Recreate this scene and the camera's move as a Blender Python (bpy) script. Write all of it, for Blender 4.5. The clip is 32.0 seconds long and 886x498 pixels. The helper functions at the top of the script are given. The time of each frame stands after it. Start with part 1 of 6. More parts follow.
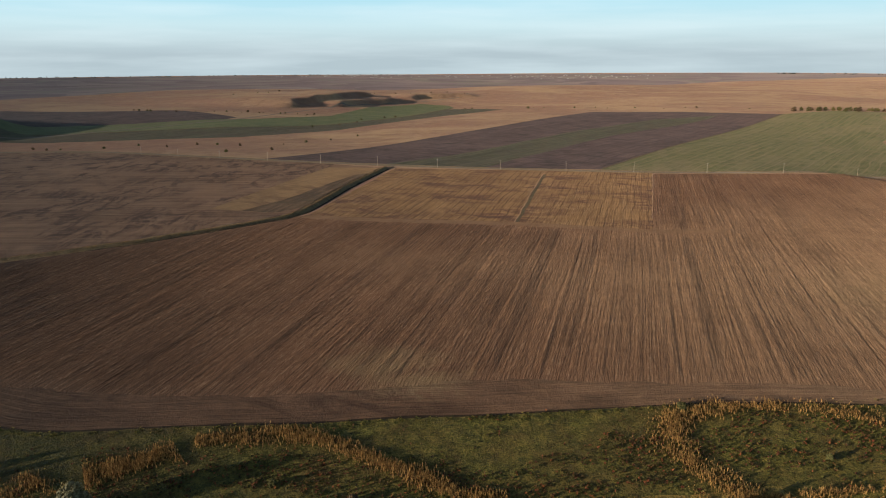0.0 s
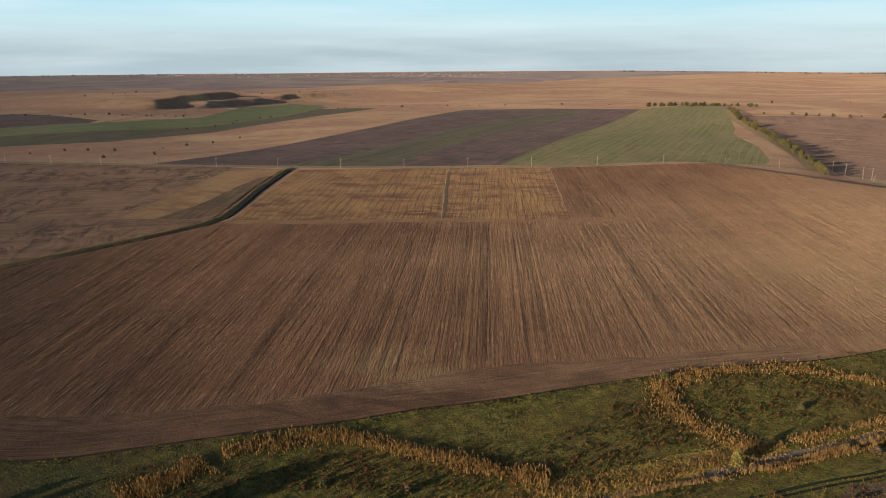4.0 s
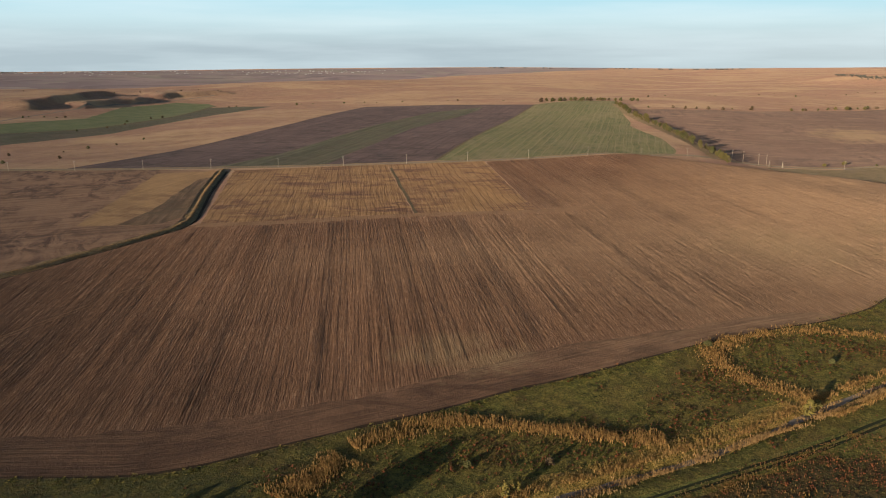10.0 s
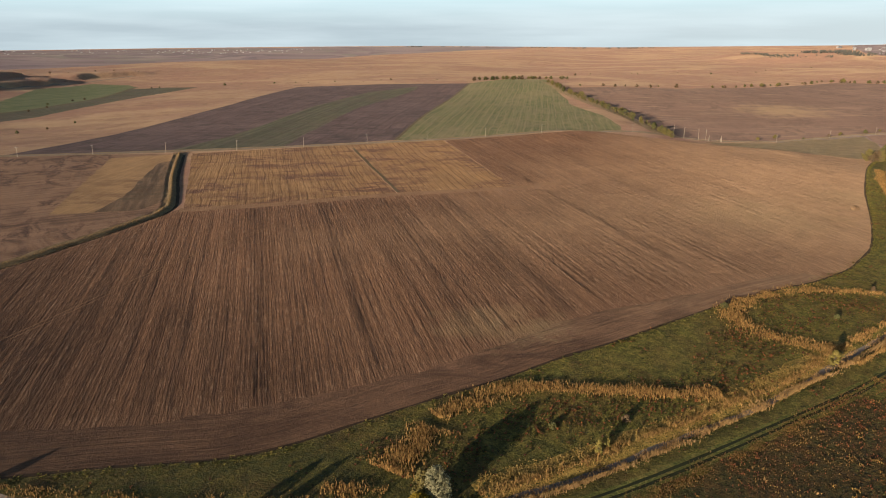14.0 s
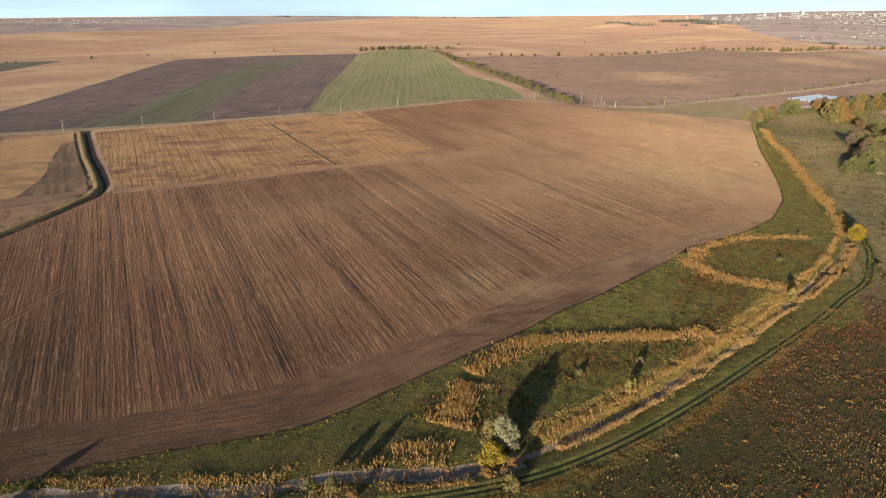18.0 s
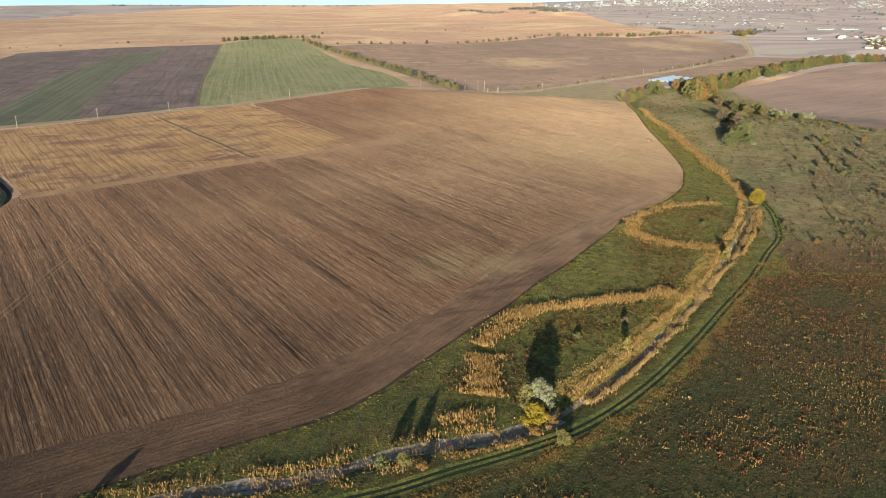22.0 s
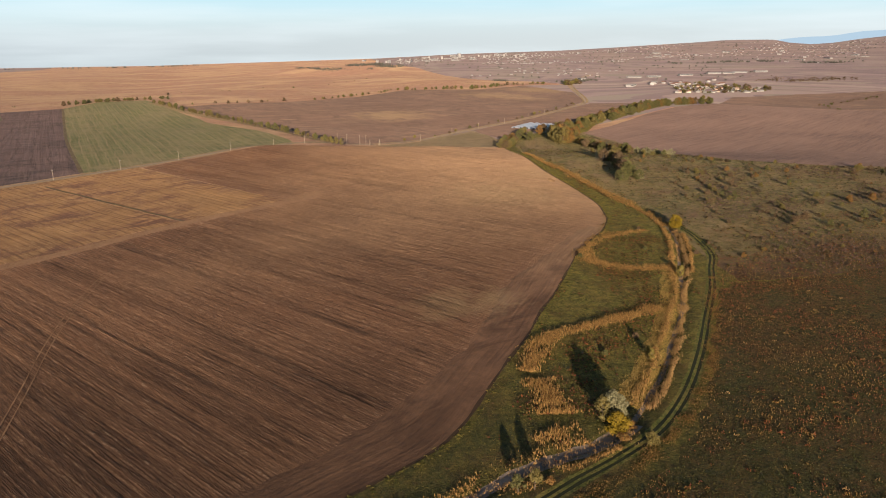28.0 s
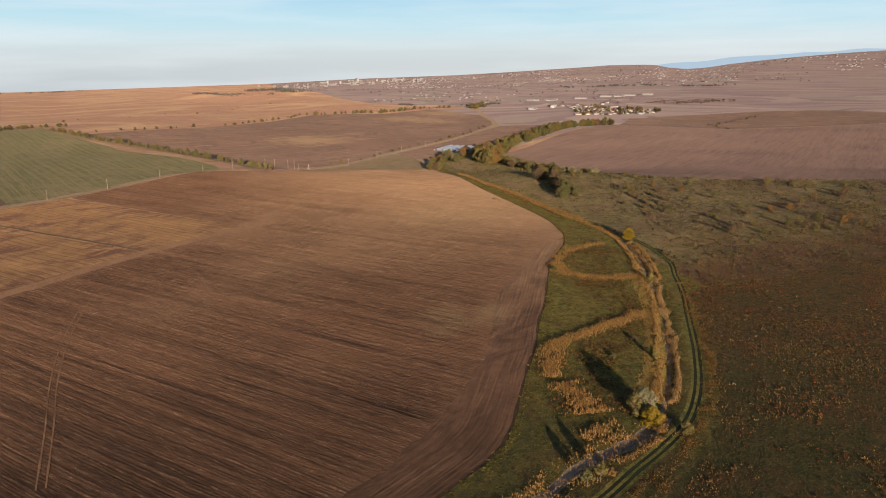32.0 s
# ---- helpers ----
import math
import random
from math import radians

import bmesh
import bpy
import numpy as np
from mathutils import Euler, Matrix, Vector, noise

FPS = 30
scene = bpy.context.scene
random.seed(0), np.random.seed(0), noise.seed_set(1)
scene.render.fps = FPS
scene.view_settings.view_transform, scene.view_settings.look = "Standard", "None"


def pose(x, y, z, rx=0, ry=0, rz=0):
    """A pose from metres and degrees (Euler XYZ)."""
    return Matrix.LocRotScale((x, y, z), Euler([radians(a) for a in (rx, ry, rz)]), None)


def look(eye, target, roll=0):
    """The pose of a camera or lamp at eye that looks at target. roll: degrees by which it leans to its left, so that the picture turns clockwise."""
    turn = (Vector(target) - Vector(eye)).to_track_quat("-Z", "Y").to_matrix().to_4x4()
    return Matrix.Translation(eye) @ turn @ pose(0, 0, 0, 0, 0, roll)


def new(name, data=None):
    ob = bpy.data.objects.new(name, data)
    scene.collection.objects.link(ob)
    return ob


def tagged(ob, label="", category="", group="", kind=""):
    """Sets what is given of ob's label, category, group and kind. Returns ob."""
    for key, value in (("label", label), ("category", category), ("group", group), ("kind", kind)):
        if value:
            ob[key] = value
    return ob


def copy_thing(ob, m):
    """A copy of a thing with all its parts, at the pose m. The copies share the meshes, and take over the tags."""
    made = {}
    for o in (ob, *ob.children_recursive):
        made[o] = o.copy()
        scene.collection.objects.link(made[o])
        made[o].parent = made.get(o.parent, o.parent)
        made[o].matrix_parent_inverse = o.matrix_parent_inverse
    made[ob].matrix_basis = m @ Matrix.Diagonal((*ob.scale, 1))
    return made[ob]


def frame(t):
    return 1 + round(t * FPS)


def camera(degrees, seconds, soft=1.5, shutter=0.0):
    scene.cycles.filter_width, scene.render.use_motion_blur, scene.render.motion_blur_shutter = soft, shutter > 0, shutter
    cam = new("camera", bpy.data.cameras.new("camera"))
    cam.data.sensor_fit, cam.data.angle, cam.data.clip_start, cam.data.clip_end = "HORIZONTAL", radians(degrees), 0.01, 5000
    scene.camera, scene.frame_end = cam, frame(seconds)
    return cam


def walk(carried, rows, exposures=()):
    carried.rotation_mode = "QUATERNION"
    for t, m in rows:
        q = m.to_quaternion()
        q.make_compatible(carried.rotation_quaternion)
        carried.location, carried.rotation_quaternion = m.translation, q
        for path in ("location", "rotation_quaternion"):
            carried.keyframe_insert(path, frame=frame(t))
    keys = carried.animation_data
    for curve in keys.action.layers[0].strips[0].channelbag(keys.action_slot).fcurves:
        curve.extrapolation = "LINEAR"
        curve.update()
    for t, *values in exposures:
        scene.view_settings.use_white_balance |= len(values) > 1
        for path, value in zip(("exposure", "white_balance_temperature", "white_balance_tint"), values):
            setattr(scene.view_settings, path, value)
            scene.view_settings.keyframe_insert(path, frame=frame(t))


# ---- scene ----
cam = camera(63.5, 32.0, soft=1.0)
METRES, EYE, TILT, LEAN, TURN = 343.7, 100.0, 0.0, 0.0, 15.3
ROWS = [
    (0.0, 0.0, 0.0, 0.0, -0.02, -15.28, 0.08),
    (0.5, -0.0147, -0.003, 0.0005, -1.7, -15.3, 0.06),
    (1.0, -0.0306, -0.0057, 0.0011, -3.42, -15.31, 0.04),
    (1.5, -0.0456, -0.0078, 0.0017, -4.98, -15.33, 0.02),
    (2.0, -0.0618, -0.0095, 0.0022, -6.6, -15.34, -0.0),
    (2.5, -0.0769, -0.0105, 0.0027, -7.96, -15.34, -0.02),
    (3.0, -0.093, -0.0114, 0.0033, -9.44, -15.37, -0.02),
    (3.5, -0.1084, -0.0116, 0.0036, -10.58, -15.38, -0.03),
    (5.5, -0.1709, -0.0083, 0.0048, -14.07, -15.44, -0.03),
    (6.0, -0.1871, -0.0067, 0.0048, -15.03, -15.45, -0.06),
    (6.5, -0.2021, -0.005, 0.0049, -15.86, -15.47, -0.08),
    (7.0, -0.2183, -0.0028, 0.005, -16.72, -15.49, -0.08),
    (7.5, -0.2331, -0.0006, 0.005, -17.49, -15.5, -0.09),
    (8.0, -0.2492, 0.0021, 0.0051, -18.37, -15.52, -0.11),
    (8.5, -0.264, 0.0048, 0.0052, -19.26, -15.53, -0.12),
    (9.0, -0.28, 0.008, 0.0053, -20.17, -15.56, -0.15),
    (9.5, -0.2948, 0.0112, 0.0054, -21.04, -15.59, -0.18),
    (10.0, -0.3106, 0.0148, 0.0056, -22.1, -15.62, -0.19),
    (10.5, -0.3254, 0.0184, 0.0056, -23.05, -15.63, -0.22),
    (11.0, -0.3413, 0.0226, 0.0056, -24.01, -15.67, -0.26),
    (11.5, -0.356, 0.0266, 0.0057, -24.76, -15.81, -0.27),
    (12.0, -0.3715, 0.0311, 0.0057, -25.46, -16.11, -0.27),
    (12.5, -0.3859, 0.0356, 0.0057, -26.27, -16.36, -0.28),
    (13.0, -0.4014, 0.0407, 0.0059, -27.2, -16.65, -0.3),
    (13.5, -0.4158, 0.0455, 0.006, -28.08, -16.9, -0.3),
    (14.0, -0.4311, 0.0512, 0.0061, -29.0, -17.17, -0.32),
    (14.5, -0.4455, 0.0564, 0.0063, -29.91, -17.41, -0.32),
    (16.5, -0.5023, 0.0805, 0.0062, -34.39, -18.48, -0.41),
    (17.0, -0.5171, 0.0875, 0.0062, -36.19, -18.77, -0.45),
    (17.5, -0.5306, 0.0942, 0.0062, -37.77, -19.04, -0.49),
    (18.0, -0.5451, 0.1017, 0.0061, -39.43, -19.32, -0.53),
    (18.5, -0.5584, 0.1089, 0.0061, -41.0, -19.58, -0.55),
    (19.0, -0.5725, 0.1171, 0.006, -42.72, -19.85, -0.56),
    (19.5, -0.5856, 0.1253, 0.006, -44.18, -20.09, -0.62),
    (20.0, -0.5991, 0.1341, 0.0061, -45.6, -20.12, -0.61),
    (20.5, -0.6114, 0.1422, 0.0061, -47.03, -20.1, -0.59),
    (21.0, -0.6246, 0.1516, 0.0061, -48.65, -20.08, -0.58),
    (21.5, -0.6367, 0.1605, 0.0062, -50.0, -20.08, -0.6),
    (22.0, -0.6494, 0.1707, 0.0062, -51.26, -20.06, -0.61),
    (22.5, -0.6609, 0.1803, 0.0062, -52.38, -19.99, -0.61),
    (23.0, -0.6733, 0.1909, 0.0063, -53.58, -19.75, -0.59),
    (23.5, -0.6844, 0.2008, 0.0064, -54.69, -19.29, -0.54),
    (24.0, -0.6963, 0.2119, 0.0066, -55.87, -18.72, -0.48),
    (24.5, -0.7069, 0.2224, 0.0062, -56.93, -18.22, -0.45),
    (25.0, -0.7184, 0.234, 0.0065, -58.11, -17.75, -0.29),
    (25.5, -0.7288, 0.2449, 0.0066, -59.2, -17.41, -0.17),
    (27.5, -0.7695, 0.292, 0.0063, -63.76, -16.14, 0.15),
    (28.0, -0.7797, 0.3045, 0.0064, -64.97, -15.87, 0.23),
    (28.5, -0.7888, 0.3164, 0.0065, -66.12, -15.62, 0.26),
    (29.0, -0.7986, 0.3293, 0.0067, -67.34, -15.36, 0.3),
    (29.5, -0.8071, 0.3414, 0.0066, -68.46, -15.11, 0.3),
    (30.0, -0.8168, 0.3545, 0.0073, -69.61, -14.86, 0.33),
    (30.5, -0.8248, 0.367, 0.0072, -70.61, -14.62, 0.3),
    (31.0, -0.8339, 0.3803, 0.0077, -71.68, -14.38, 0.3),
    (31.5, -0.8414, 0.3927, 0.0075, -72.6, -14.15, 0.26),
    (32.0, -0.8493, 0.4061, 0.0073, -73.4, -14.05, 0.26),
]
EXPOSURES = ((0, .43, 6100, 6), (9, .39, 6100, 6), (13, .47, 6150, 8), (17, .83, 5900, 4), (20, 1.14, 5350, -5), (22.5, 1.15, 5250, -8), (25.5, .73, 5900, 3), (28, .52, 6350, 12), (32, .38, 6450, 15))
walk(cam, [(t, pose(0, 0, EYE, TILT, LEAN, TURN) @ pose(METRES * x, METRES * y, METRES * z, 90 + pitch, roll, yaw)) for t, x, y, z, yaw, pitch, roll in ROWS], EXPOSURES)

# ---- sky, sun, exposure ----
SUN_TURN, SUN_RISE = 47.7, 8.6  # the way the light goes, from +y towards +x, and the sun's height
a, e = radians(SUN_TURN), radians(SUN_RISE)
sun = new("sun", bpy.data.lights.new("sun", "SUN"))
sun.data.energy, sun.data.angle, sun.data.color = 5.2, radians(0.6), (1.0, 0.80, 0.59)
sun.matrix_world = look((-math.sin(a) * 300, -math.cos(a) * 300, 300 * math.tan(e)), (0, 0, 0))
world = bpy.data.worlds.new("sky")
scene.world = world
world.use_nodes = True
nt = world.node_tree
nt.nodes.clear()
sky = nt.nodes.new("ShaderNodeTexSky")
sky.sky_type, sky.sun_disc = "NISHITA", False
sky.sun_elevation, sky.sun_rotation = radians(SUN_RISE), radians(SUN_TURN + 180)
sky.air_density, sky.dust_density, sky.ozone_density = 1.0, 1.2, 1.5
# thin high cloud, and the pale haze that lies along the horizon
coord = nt.nodes.new("ShaderNodeTexCoord")
cut = nt.nodes.new("ShaderNodeSeparateXYZ")
nt.links.new(coord.outputs["Generated"], cut.inputs[0])
stretch = nt.nodes.new("ShaderNodeMapping")
stretch.inputs["Scale"].default_value = (2.2, 2.2, 26)
nt.links.new(coord.outputs["Generated"], stretch.inputs[0])
streak = nt.nodes.new("ShaderNodeTexNoise")
streak.inputs["Scale"].default_value, streak.inputs["Detail"].default_value = 1.6, 6
nt.links.new(stretch.outputs[0], streak.inputs["Vector"])
thin = nt.nodes.new("ShaderNodeMapRange")
for k, v in enumerate((0.44, 0.72, 0.0, 0.4)):
    thin.inputs[k + 1].default_value = v
nt.links.new(streak.outputs["Fac"], thin.inputs[0])
gain = nt.nodes.new("ShaderNodeMix")
gain.data_type = "RGBA"
nt.links.new(thin.outputs[0], gain.inputs["Factor"])
nt.links.new(sky.outputs[0], gain.inputs["A"])
gain.inputs["B"].default_value = (3.2, 3.4, 3.5, 1)
band = nt.nodes.new("ShaderNodeValToRGB")
nt.links.new(cut.outputs["Z"], band.inputs[0])
ramp = band.color_ramp
for _ in range(3):
    ramp.elements.new(0.5)
for stop, (at, colour) in zip(ramp.elements, ((0.0, (4.0, 4.6, 4.85)), (0.014, (4.6, 5.4, 5.6)), (0.036, (5.2, 6.5, 6.75)), (0.065, (4.2, 6.3, 7.0)), (0.10, (3.2, 5.5, 6.8)))):
    stop.position, stop.color = at, (*[v / 10 for v in colour], 1)
tens = nt.nodes.new("ShaderNodeVectorMath")
tens.operation = "SCALE"
tens.inputs["Scale"].default_value = 10.0
nt.links.new(band.outputs[0], tens.inputs[0])
share = nt.nodes.new("ShaderNodeMapRange")
for k, v in enumerate((0.10, 0.26, 0.9, 0.0)):
    share.inputs[k + 1].default_value = v
nt.links.new(cut.outputs["Z"], share.inputs[0])
haze = nt.nodes.new("ShaderNodeMix")
haze.data_type = "RGBA"
nt.links.new(share.outputs[0], haze.inputs["Factor"])
deep = nt.nodes.new("ShaderNodeVectorMath")
deep.operation = "SCALE"
deep.inputs["Scale"].default_value = 0.72
nt.links.new(gain.outputs["Result"], deep.inputs[0])
nt.links.new(deep.outputs[0], haze.inputs["A"])
east = nt.nodes.new("ShaderNodeMapRange")
for k, v in enumerate((0.15, 0.85, 0.0, 0.8)):
    east.inputs[k + 1].default_value = v
nt.links.new(cut.outputs["X"], east.inputs[0])
low = nt.nodes.new("ShaderNodeMapRange")
for k, v in enumerate((0.0, 0.05, 1.0, 0.0)):
    low.inputs[k + 1].default_value = v
nt.links.new(cut.outputs["Z"], low.inputs[0])
both = nt.nodes.new("ShaderNodeMath")
both.operation = "MULTIPLY"
nt.links.new(east.outputs[0], both.inputs[0])
nt.links.new(low.outputs[0], both.inputs[1])
pale = nt.nodes.new("ShaderNodeMix")
pale.data_type = "RGBA"
nt.links.new(both.outputs[0], pale.inputs["Factor"])
nt.links.new(tens.outputs[0], pale.inputs["A"])
pale.inputs["B"].default_value = (5.6, 6.1, 6.0, 1)
wisp = nt.nodes.new("ShaderNodeMix")
wisp.data_type = "RGBA"
nt.links.new(thin.outputs[0], wisp.inputs["Factor"])
nt.links.new(pale.outputs["Result"], wisp.inputs["A"])
wisp.inputs["B"].default_value = (6.9, 7.6, 7.6, 1)
nt.links.new(wisp.outputs["Result"], haze.inputs["B"])
back = nt.nodes.new("ShaderNodeBackground")
back.inputs["Strength"].default_value = 0.1
nt.links.new(haze.outputs["Result"], back.inputs["Color"])
out = nt.nodes.new("ShaderNodeOutputWorld")
nt.links.new(back.outputs[0], out.inputs[0])
# ---- the lie of the land ----
STREAM = [(-330, 175), (-270, 150), (-225, 138), (-196, 129), (-178, 121), (-159, 118), (-146, 114), (-131, 108), (-114, 106), (-97, 109), (-74, 114), (-42, 124),
          (-16, 132), (14, 145), (45, 159), (76, 173), (104, 190), (136, 221), (168, 264), (217, 327), (270, 385), (330, 445), (400, 490), (470, 500), (600, 540), (760, 575), (960, 585), (1100, 560)]
DITCH = [(-216, 607), (-213, 550), (-210, 500), (-205, 450), (-202, 410), (-206, 390), (-214, 377), (-227, 356), (-240, 338), (-253, 319), (-268, 302), (-305, 263), (-380, 208), (-470, 165)]
SKYLINE = [(-180, 0), (-125, 60), (-108, 190), (-100, 212), (-90, 204), (-86, 186), (-82, 160), (-78.5, 128), (-76.4, 100), (-74.6, 102), (-73.2, 128), (-70, 127), (-67, 108), (-58, 66), (-50, 46), (-44, 21), (-38, 9),
           (-27, -11), (-12, -12), (15, -33), (46, -34), (80, -30), (180, 0)]


def smooth(a, b, v):
    t = np.clip((v - a) / (b - a), 0, 1)
    return t * t * (3 - 2 * t)


def bump(d, width):
    return np.exp(-(d / width) ** 2)


def line_distance(x, y, line):
    """The distance to a polyline and the signed distance to its nearest segment (left of its way is positive)."""
    best, side = np.full(np.shape(x), 1e9), np.zeros(np.shape(x))
    for (ax, ay), (bx, by) in zip(line, line[1:]):
        ux, uy = bx - ax, by - ay
        t = np.clip(((x - ax) * ux + (y - ay) * uy) / (ux * ux + uy * uy), 0, 1)
        d = np.hypot(x - ax - t * ux, y - ay - t * uy)
        s = np.sign(ux * (y - ay) - uy * (x - ax))
        side = np.where(d < best, s * d, side)
        best = np.minimum(best, d)
    return best, side


def rounded(line, step, closed=False):
    """A smooth curve through the corners of a line, with points about step metres apart."""
    pts = [Vector(p) for p in line]
    n, out = len(pts), []
    for i in range(n if closed else n - 1):
        a, b = pts[i], pts[(i + 1) % n]
        p = pts[i - 1] if closed or i else a
        q = pts[(i + 2) % n] if closed or i + 2 < n else b
        m = max(1, round((b - a).length / step))
        for k in range(m):
            t = k / m
            out.append(tuple(0.5 * (2 * a + (b - p) * t + (2 * p - 5 * a + 4 * b - q) * t * t + (3 * a - p - 3 * b + q) * t ** 3)))
    return out if closed else out + [tuple(pts[-1])]


def straight(line, step, closed=True, jitter=0.0):
    """A polygon's edges cut into pieces about step metres long, with a little unevenness."""
    out, n = [], len(line)
    for i in range(n if closed else n - 1):
        a, b = Vector(line[i]), Vector(line[(i + 1) % n])
        m = max(1, round((b - a).length / step))
        for k in range(m):
            p = a.lerp(b, k / m)
            if jitter and k:
                p += Vector(noise.noise_vector((p.x * 0.09, p.y * 0.09, 3.0)).xy) * jitter
            out.append((p.x, p.y))
    return out if closed else out + [tuple(line[-1])]


CREST_LINE = [(172, 648), (215, 614), (262, 580), (312, 550)]
SCARPS = [((-670, 1320), (-640, 1590), 13, 220, 24), ((-600, 1400), (-555, 1560), 9, 60, 18), ((-520, 1660), (-440, 1730), 9, 70, 16)]


def height(x, y):
    x, y = np.asarray(x, float), np.asarray(y, float)
    s = 0.85 * x + 0.53 * y
    z = 1.2 + 1.1 * np.sin(x / 95 + 0.6) * np.cos(y / 120) * smooth(150, 330, y)
    west = 1 - smooth(240, 380, x)
    z = z - 12 * smooth(430, 610, s) * (1 - smooth(720 - 170 * west, 1150 - 350 * west, y)) * (1 - smooth(1500, 2600, x))
    d, side = line_distance(x, y, CREST_LINE)
    z = z + 3.4 * np.where(side < 0, bump(d, 50), 1 - smooth(0, 9, d))
    # a hill out of view, added for the shadow it throws over the dark slope
    z = z + 29 * bump(np.hypot((x + 896) * 0.8 + (y - 788) * 0.6, ((y - 788) * 0.8 - (x + 896) * 0.6) * 0.5), 46)
    z = z - 12 * bump(line_distance(x, y, [(-1000, 560), (-650, 740), (-460, 860), (-420, 1150), (-430, 1500)])[0], 190)
    for (ax, ay), (bx, by), tall, wide, steep in SCARPS:
        ux, uy = bx - ax, by - ay
        n = math.hypot(ux, uy)
        along, across = ((x - ax) * ux + (y - ay) * uy) / n, ((x - ax) * uy - (y - ay) * ux) / n
        wave = 8 * np.sin(along / 29) + 5 * np.sin(along / 13)
        z = z + tall * bump(np.maximum(np.maximum(-along, along - n), 0), 45) * (1 - smooth(0, steep, across + wave)) * smooth(-wide * 2.2, 0, across)
    # the low hill at the end of the plateau
    z = z + 26 * bump(line_distance(x, y, [(1560, 2300), (1830, 2220)])[0], 150)
    # a scrub-covered rise in the valley
    z = z + 13 * bump(line_distance(x, y, [(2110, 760), (2060, 480)])[0], 75)
    far = np.hypot(x + 150, y - 30)
    z = z + (2.5 * np.sin(x / 170 + y / 240) + 2 * np.sin(y / 150 - x / 330)) * smooth(700, 1300, far)
    z = z + 5 * (np.sin(x / 300 + 1.3) * np.sin(y / 260) + 0.6 * np.sin(x / 110 - y / 140)) * smooth(1300, 2200, far)
    turn = np.degrees(np.arctan2(-(x + 200), y - 20))
    sky = np.interp(turn, [a for a, _ in SKYLINE], [b for _, b in SKYLINE])
    rise = smooth(2300, 4650, far)
    z = z * (1 - rise) + sky * rise * (0.45 + 0.55 * smooth(3600, 4650, far))
    d = line_distance(x, y, STREAM)[0]
    z = z - 1.0 * bump(d, 35) * (1 - smooth(150, 400, x)) - 0.9 * bump(d, 2.6)
    d, side = line_distance(x, y, DITCH)
    tall = 0.6 + 0.4 * smooth(370, 430, y)
    return z - 1.2 * bump(side + 0.3, 1.9) * tall + 1.3 * bump(side + 3.9, 1.7) * tall + 0.5 * bump(side + 8.6, 1.0) * tall - 0.5 * bump(side + 6.7, 1.0) * tall


def height_at(x, y):
    return float(height(x, y))

